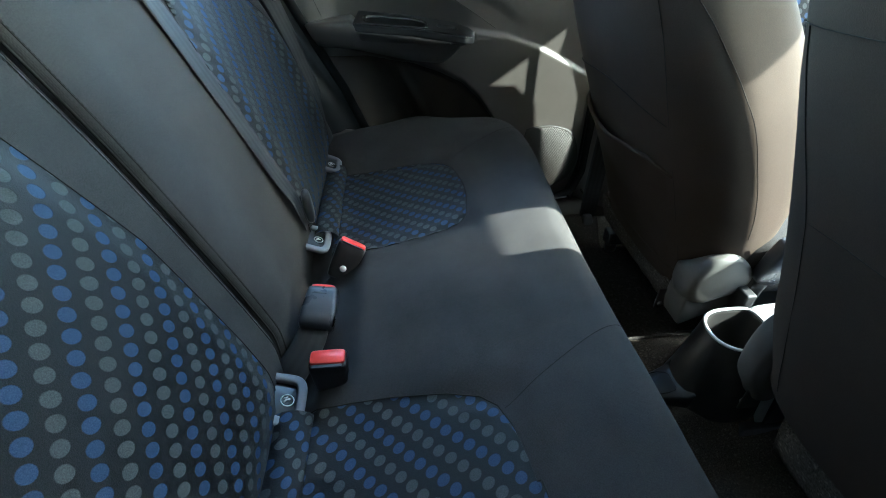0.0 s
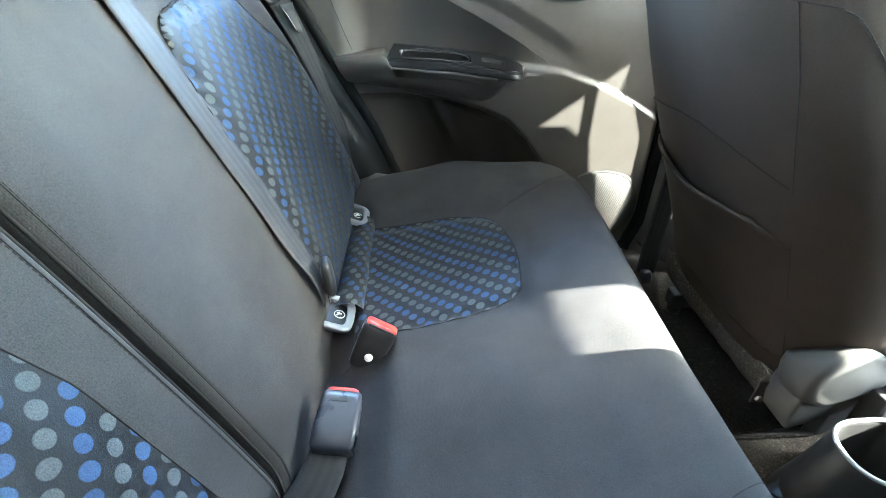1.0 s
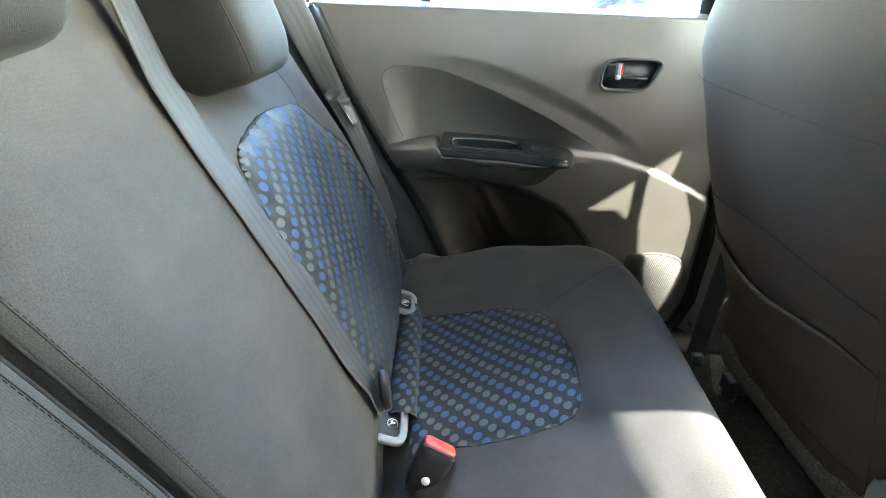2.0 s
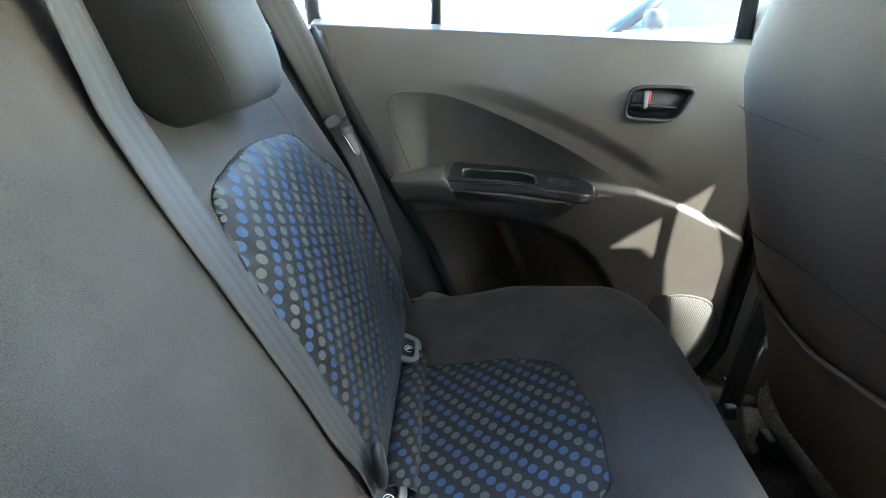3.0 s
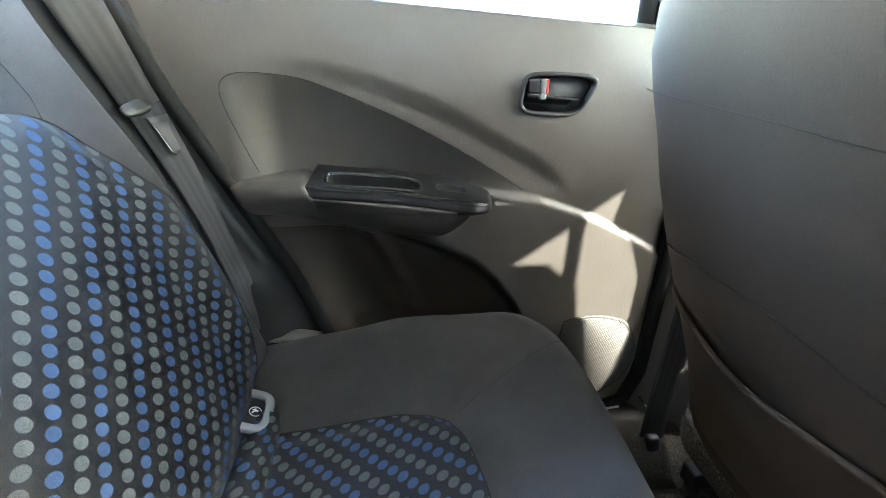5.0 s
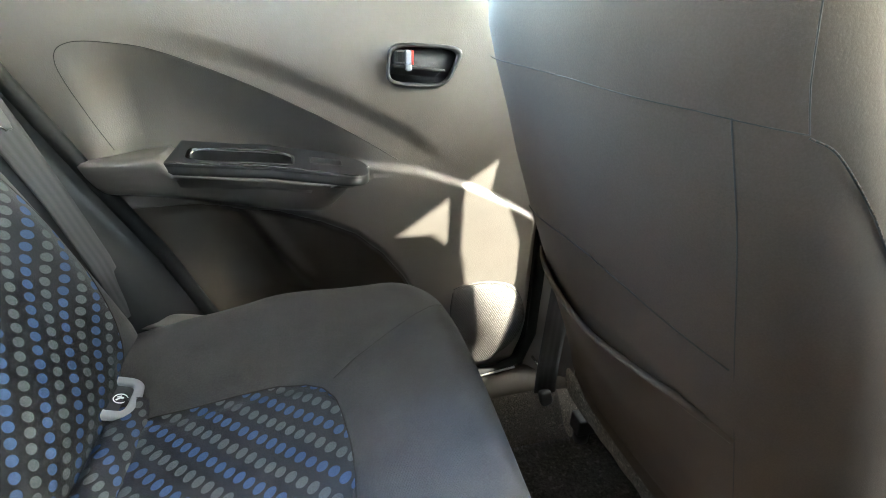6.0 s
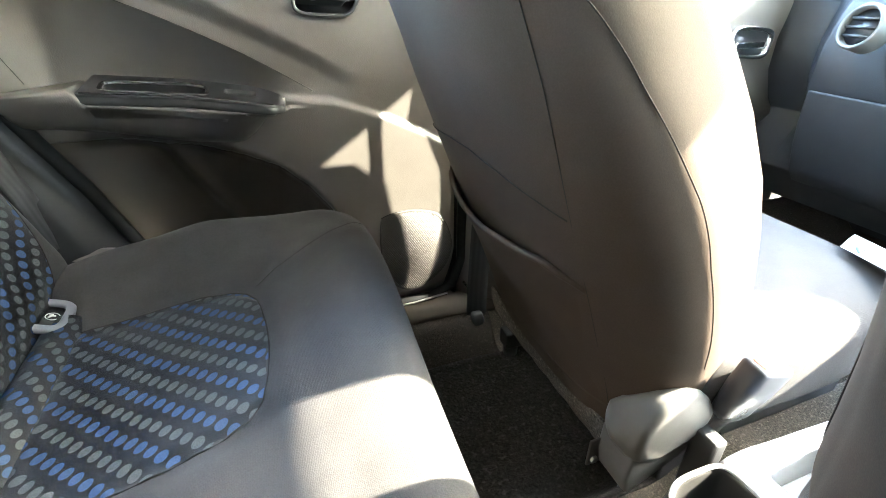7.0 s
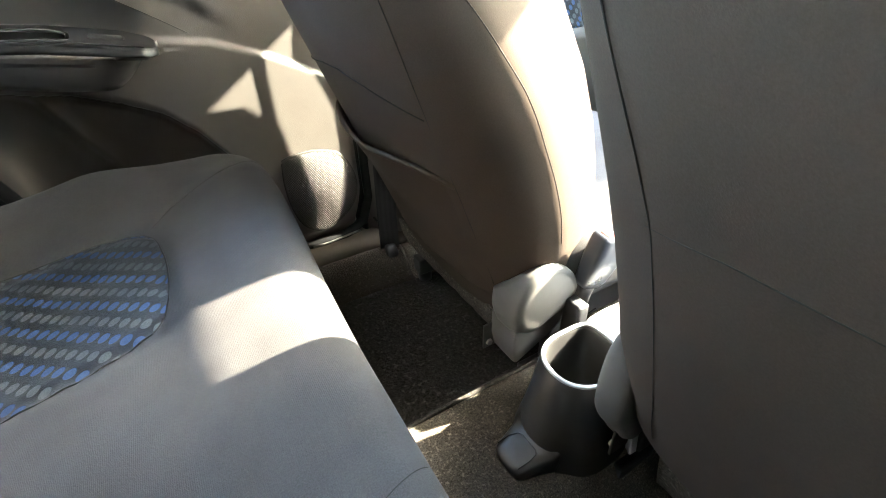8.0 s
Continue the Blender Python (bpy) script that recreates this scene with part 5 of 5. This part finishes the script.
rings = []
for cx, cy, rear, front, wide, z, e in ((0.542, 0.450, 0.086, 0.100, 0.0735, 0.060, 2.6), (0.542, 0.450, 0.081, 0.095, 0.0695, 0.090, 2.6), (0.541, 0.448, 0.072, 0.080, 0.0630, 0.130, 3.2), (0.540, 0.447, 0.064, 0.067, 0.0575, 0.175, 4.2), (0.540, 0.446, 0.0575, 0.056, 0.0535, 0.220, 5.0), (0.540, 0.446, 0.0555, 0.052, 0.0520, 0.2365, 5.0), (0.540, 0.446, 0.0535, 0.0505, 0.0500, 0.2395, 5.0), (0.540, 0.446, 0.0500, 0.0485, 0.0468, 0.2385, 5.0), (0.540, 0.446, 0.0485, 0.0475, 0.0455, 0.232, 5.0), (0.541, 0.446, 0.045, 0.045, 0.042, 0.160, 4.0), (0.542, 0.446, 0.042, 0.042, 0.039, 0.108, 3.0), (0.542, 0.446, 0.030, 0.030, 0.028, 0.105, 2.5), (0.542, 0.446, 0.002, 0.002, 0.002, 0.105, 2.3)):
    rings.append(cup_ring(cx, cy - 0.0015, rear, front, wide - 0.003 * sstep(0.12, 0.2, z), z, e))
part("cup_holder", loft(rings, caps=False), CONSOLE, con, "deep cup holder with a squared front")
rim = []
edge = cup_ring(CUP.x, CUP.y - 0.0015, 0.0525, 0.0500, 0.0460, 0.2392)
for i, p in enumerate(edge):
    run = (edge[(i + 1) % 72] - edge[i - 1]).normalized()
    rim.append(oval(p, run.cross(Vector((0, 0, 1))), (0, 0, 1), 0.0030, 0.0026, 8))
rim.append(rim[0])
part("cup_rim", loft(rim, caps=False), SILVER, con, "pale worn rim")
# silver tray ahead of the cup: two rails with a dark channel between them
body = []
for x, w, z, dip in ((0.588, 0.0500, 0.240, 0.0), (0.600, 0.0505, 0.244, 0.0), (0.622, 0.0505, 0.246, 0.0), (0.636, 0.050, 0.246, 0.030), (0.66, 0.048, 0.246, 0.055), (0.72, 0.046, 0.245, 0.055), (0.80, 0.044, 0.240, 0.05), (0.95, 0.050, 0.22, 0.045), (1.10, 0.062, 0.21, 0.04), (1.25, 0.078, 0.24, 0.04)):
    half = [(1.45, 0.05), (1.10, z - 0.03), (1.00, z - 0.006), (0.93, z - 0.001), (0.80, z), (0.40, z - 0.002), (0.30, z - 0.006 - dip * 0.6), (0.24, z - 0.006 - dip)]
    body.append([Vector((x, 0.443 + w * k, zz)) for k, zz in half] + [Vector((x, 0.443 - w * k, zz)) for k, zz in reversed(half)])
part("tray", loft(body), SILVER, con, "silver-grey tray with raised rails", bevel=0.002)
part("channel", block(0.640, 1.20, 0.424, 0.462, 0.184, 0.203), CONSOLE, con, "dark channel floor", smooth=False, bevel=0.003)
# lidded cover low at the back of the cup holder
rings = []
for x, w, top in ((0.4195, 0.019, 0.093), (0.4205, 0.0235, 0.099), (0.4235, 0.0262, 0.1035), (0.429, 0.0280, 0.1065), (0.440, 0.0305, 0.1095), (0.455, 0.0345, 0.1135), (0.466, 0.0385, 0.1165), (0.471, 0.0405, 0.1205), (0.475, 0.0415, 0.1255), (0.479, 0.0415, 0.1265), (0.484, 0.0410, 0.120)):
    half = [(1.03, 0.082), (1.0, top - 0.008), (0.975, top - 0.0025), (0.90, top), (0.4, top + 0.0006)]
    rings.append([Vector((x + 0.004 * k * k, 0.4455 + w * k, z)) for k, z in half] + [Vector((x + 0.004 * k * k, 0.4455 - w * k, z)) for k, z in reversed(half)])
fc = part("foot_cover", loft(rings), BLACK, con, "black plastic cover at the console's foot")
lid = [Vector((x, y, 0.1095 + 0.265 * (x - 0.440) + 0.0004)) for x, y in ((0.4285, 0.4255), (0.446, 0.4240), (0.458, 0.4255), (0.4615, 0.4300), (0.4615, 0.4580), (0.458, 0.4640), (0.446, 0.4690), (0.4285, 0.4700))]
part("lid_line", tube(lid, 0.0008, 6), RUBBER, fc, "fine joint round the lid")
# hand brake
hb = thing("hand_brake", (0.80, 0.42, 0.20), "black hand-brake lever with round grip", "hand brake")
part("lever", tube([(0.72, 0.425, 0.235), (0.80, 0.425, 0.228), (0.90, 0.425, 0.220), (1.00, 0.425, 0.195)], [0.017, 0.018, 0.014, 0.012], 16), BLACK, hb, bevel=0.0)
part("grip_end", loft([oval((x, 0.425, 0.2355), (0, 1, 0), (0, 0, 1), r, r, 24) for x, r in ((0.735, 0.0195), (0.716, 0.0195), (0.708, 0.015), (0.706, 0.004))]), SATIN, hb, "ribbed grip end")
part("boot", loft([oval((1.00, 0.425, z), (1, 0, 0), (0, 1, 0), a, b, 28, 2.5) for z, a, b in ((0.192, 0.055, 0.030), (0.215, 0.030, 0.020), (0.23, 0.015, 0.013))]), RUBBER, hb, "folded rubber boot")

# ---- floor mat ----
def mat_pt(u, v):
    x, y = lerp(0.20, 0.70, u), lerp(0.574 - 0.008 * u, 0.972, v)
    return Vector((x, y, floor_z(x, y) + 0.006 + 0.003 * noise.noise(Vector((x * 9, y * 9, 5)))))


lone("floor_mat", grid(40, 40, mat_pt), MAT_C, "black felt floor mat in the rear footwell", "floor mat", thick=0.006, face=(0, 0, 1))

# carpet strip between mat and sill, darker in colour to stand for shade
lone("carpet_shade", grid(40, 16, lambda u, v: Vector((lerp(0.20, 0.56, u), lerp(0.968, 1.052, v), floor_z(lerp(0.20, 0.56, u), lerp(0.968, 1.052, v)) + 0.004))),
     SHADE_C, "floor carpet strip at the door sill, shade put into its colour", "carpet edging", "structure", thick=0.004, face=(0, 0, 1))

# ---- dashboard and front door, seen between the seats ----
dash = thing("dashboard", (1.35, MID, 0.45), "dark grey plastic dashboard with round vent and glove box", "dashboard")
rings = []
for y in np.linspace(-0.19, 1.135, 40):
    k = sstep(0.86, 1.12, y) + sstep(0.10, -0.16, y)
    rise = sstep(0.43, 0.47, y) + 0.95 * sstep(0.44, 0.475, y) * sstep(0.84, 0.78, y)      # unseen raised dash top, added to shade the passenger cushion
    clear = 0.13 * sstep(0.95, 1.04, y)
    hump = 0.03 * math.exp(-((y - 0.16) / 0.16) ** 2)
    rings.append([Vector((x, y, z)) for x, z in ((1.72, 0.70), (1.50, 0.690 + hump + 0.10 * rise), (1.38 - 0.03 * k, 0.680 + hump + 0.11 * rise), (1.29 - 0.07 * k + clear, 0.672 + 0.02 * k), (1.262 - 0.06 * k + clear, 0.62), (1.255 - 0.05 * k + clear, 0.55), (1.275 - 0.03 * k + clear, 0.46), (1.31, 0.34), (1.38, 0.25), (1.72, 0.22))])
part("fascia", loft(rings), DASH, dash, bevel=0.004)
vc = Vector((1.185, 0.872, 0.660))
vx, vz = Vector((0.20, 0.98, 0)).normalized(), Vector((0.25, -0.05, 0.97)).normalized()
vn = vx.cross(vz).normalized()
if vn.x > 0:
    vn = -vn
vent = part("vent_ring", loft([oval(vc + vn * d, vx, vz, r, r, 48) for d, r in ((-0.03, 0.039), (0.004, 0.039), (0.008, 0.036), (0.004, 0.032), (-0.02, 0.030))], caps=False), GREY, dash, "silver ring of the round air vent")
part("vent_bowl", loft([oval(vc + vn * d, vx, vz, r, r, 40) for d, r in ((-0.006, 0.0315), (-0.022, 0.026), (-0.026, 0.004))]), BLACK, vent)
for k in (-0.015, 0.0, 0.015):
    part("vent_blade", loft([[vc + vx * s + vz * (k + b) + vn * a for a, b in ((0.001, -0.002), (0.002, 0.0), (0.001, 0.002), (-0.012, 0.003), (-0.012, -0.003))] for s in (-math.sqrt(0.030 ** 2 - k * k), math.sqrt(0.030 ** 2 - k * k))]), SATIN, vent)
gl = part("glove_box_lid", grid(30, 16, lambda u, v: Vector((1.242 - 0.012 * sstep(0, 0.15, v) + 0.045 * (1 - v) ** 2 + 0.02 * u, lerp(0.95, 0.58, u), lerp(0.33, 0.535, v) - 0.01 * u))), DASH, dash, "flat glove-box lid", thick=0.01, bevel=0.003, face=(-1, 0, 0))
fd = thing("front_door", (0.95, 1.13, 0.15), "closed front car door with dark grained plastic lining", "car door")


def fdoor(u, v):
    x, z = lerp(0.56, 1.55, u), lerp(0.10, 0.80, v)
    y = 1.125 + 0.012 * sstep(0.65, 0.80, z) - 0.02 * sstep(0.52, 0.46, z) * sstep(1.2, 0.9, x) + 0.02 * sstep(0.36, 0.30, z)
    y -= 0.018 * math.exp(-((z - 0.50 + 0.10 * (x - 0.8)) / 0.02) ** 2)
    return Vector((x, y, z))


part("lining", grid(60, 60, fdoor), DOOR, fd, thick=0.01, face=(0, -1, 0))
part("sill_cap", block(0.56, 1.30, 1.13, 1.18, 0.785, 0.805), DOOR, fd, smooth=False, bevel=0.006)
part("window_pane", grid(2, 2, lambda u, v: Vector((lerp(0.555, lerp(1.62, 1.27, v), u), lerp(1.168, 1.118, v), lerp(0.79, 1.12, v)))), TINTED, fd, "lightly tinted side window")
part("outer_skin", block(0.56, 1.40, 1.185, 1.20, 0.0, 0.79), BODY, fd, smooth=False)
fh = Vector((1.238, 1.118, 0.612))
part("handle_bezel", loft([oval(fh + Vector((0, -d, 0)), (1, 0, -0.08), (0.1, 0, 1), a, b, 40, 4.2) for d, a, b in ((-0.006, 0.066, 0.034), (0.004, 0.066, 0.034), (0.006, 0.062, 0.030), (0.002, 0.057, 0.025), (-0.012, 0.056, 0.024))], caps=False), CHROME, fd, "bright handle bezel")
part("handle_bowl", loft([oval(fh + Vector((0, d, 0)), (1, 0, -0.08), (0.1, 0, 1), a, b, 40, 4.2) for d, a, b in ((0.004, 0.057, 0.025), (0.015, 0.05, 0.02), (0.017, 0.004, 0.002))]), BLACK, fd)
part("door_handle", block(fh.x - 0.045, fh.x + 0.045, fh.y - 0.004, fh.y + 0.008, fh.z - 0.012, fh.z + 0.002), CHROME, fd, "chrome pull lever", smooth=False, bevel=0.003)
part("arm_rest", tube([(0.72, 1.10, 0.50), (0.85, 1.085, 0.49), (1.00, 1.085, 0.475), (1.10, 1.11, 0.46)], [0.02, 0.03, 0.028, 0.012], 16), DASH, fd)


def door_cloth(u, v):
    z = lerp(0.487, 0.655, v)
    x = lerp(0.60, 1.165 - 0.34 * (z - 0.487) - 2.2 * max(0.0, z - 0.60) ** 2, u)
    base = 1.125 + 0.012 * sstep(0.65, 0.80, z) - 0.02 * sstep(0.52, 0.46, z) * sstep(1.2, 0.9, x)
    return Vector((x, base - 0.018 * math.exp(-((z - 0.50 + 0.10 * (x - 0.8)) / 0.02) ** 2) - 0.001 - 0.004 * sstep(0.0, 0.06, min(u, 1 - u, v, 1 - v)), z))


cloth = part("cloth_panel", grid(50, 24, door_cloth, lambda u, v: (lerp(0.60, 1.16, u), lerp(0.487, 0.655, v))), DOTS, fd, "black cloth panel with blue and grey dots", thick=0.004, face=(0, -1, 0))
knitted([door_cloth(1.0, v) for v in np.linspace(0, 1, 24)], "seam", cloth, 0.0012)
# leaflet lying on the front floor edge of the seat
lf = thing("leaflet", (0.94, 0.60, 0.39), "white printed leaflet lying on the passenger seat", "leaflet")
part("sheet", grid(8, 8, lambda u, v: Vector((0.913 + 0.075 * u - 0.02 * v, 0.627 + 0.024 * u - 0.10 * v, 0.391 - 0.006 * u * u))), PAPER, lf, thick=0.001, face=(0, 0, 1))
part("blue_block", grid(4, 4, lambda u, v: Vector((0.911 + 0.024 * u + 0.016 * v, 0.602 + 0.003 * u + 0.015 * v, 0.3917))), INK, lf, "blue printed block", thick=0.0004, face=(0, 0, 1))

# windscreen
lone("windscreen", grid(12, 2, lambda u, v: Vector((lerp(1.25, 1.72, 1 - v) + 0.05 * math.sin(math.pi * u), lerp(-0.22, 1.17, u), lerp(1.215, 0.70, 1 - v)))), SCREEN, "clear curved windscreen", "window", "structure")


lone("window_near", grid(2, 2, lambda u, v: Vector((lerp(0.50, 1.75, u), -0.238, lerp(0.82, 1.20, v)))), NEAR_GLASS, "tinted window of the driver's door", "window", "structure")

# ---- parked car outside ----
pc = thing("parked_car", (1.6, 4.6, -0.32), "pale blue hatchback parked beside the car", "car")


def pcar(u, v):
    x = lerp(-0.6, 3.4, u)
    top = table([(-0.6, 0.35), (-0.35, 0.55), (0.45, 0.66), (0.60, 0.70), (3.2, 0.78), (3.4, 0.6)], x)
    z = lerp(-0.10, top, v)
    y = 3.85 + 0.05 * sstep(0.5, 1.0, v) + 0.06 * (2 * v - 1) ** 2 + 0.20 * sstep(0.0, -0.6, x) ** 2
    return Vector((x, y, z))


part("body_side", grid(50, 14, pcar), PALE, pc, thick=0.03)
part("bonnet", grid(20, 12, lambda u, v: Vector((lerp(-0.6, 0.50, u), lerp(3.90, 5.40, v), table([(-0.6, 0.35), (-0.35, 0.55), (0.45, 0.66), (0.60, 0.70)], lerp(-0.6, 0.5, u)) + 0.05 * math.sin(math.pi * v)))), PALE, pc, thick=0.02)
part("roof", grid(20, 12, lambda u, v: Vector((lerp(1.15, 3.1, u), lerp(4.10, 5.20, v), 1.13 + 0.05 * math.sin(math.pi * u) + 0.03 * math.sin(math.pi * v)))), PALE, pc, thick=0.03)
for a, b in (((0.55, 3.95, 0.68), (1.20, 4.12, 1.13)), ((1.95, 3.95, 0.74), (1.95, 4.10, 1.16)), ((3.15, 3.95, 0.77), (2.95, 4.12, 1.14))):
    part("pillar", tube([a, b], 0.035, 10), RUBBER, pc, "black window pillar")
part("side_window", grid(10, 6, lambda u, v: Vector((lerp(0.60, 3.12, u) + v * (0.62 * (1 - u) - 0.2 * u), lerp(3.97, 4.13, v), lerp(0.70, 1.12, v)))), DARK_GLASS, pc, "dark side window")
part("front_screen", grid(10, 6, lambda u, v: Vector((lerp(0.52, 1.17, v), lerp(4.02, 5.30, u), lerp(0.70, 1.13, v) + 0.03 * math.sin(math.pi * u)))), DARK_GLASS, pc, "dark windscreen", thick=0.01)
part("far_side", grid(10, 4, lambda u, v: Vector((lerp(-0.5, 3.3, u), 5.40, lerp(-0.1, 0.72, v)))), PALE, pc, thick=0.03)
part("wing_mirror", soft_block((0.78, 3.80, 0.78), ((1, 0, 0), (0, 1, 0), (0, 0, 1)), (0.07, 0.10, 0.07), 3.0), RUBBER, pc, "dark wing mirror")
for x in (0.10, 2.70):
    w = part("wheel", loft([oval((x, y, -0.03), (1, 0, 0), (0, 0, 1), r, r, 32) for y, r in ((3.84, 0.20), (3.84, 0.29), (3.88, 0.30), (4.05, 0.30))]), RUBBER, pc)
    part("rim", loft([oval((x, y, -0.03), (1, 0, 0), (0, 0, 1), r, r, 24) for y, r in ((3.85, 0.20), (3.835, 0.19), (3.86, 0.05))]), STEEL, w)
pc.location += Vector((0.56, 0.12, 0.015))
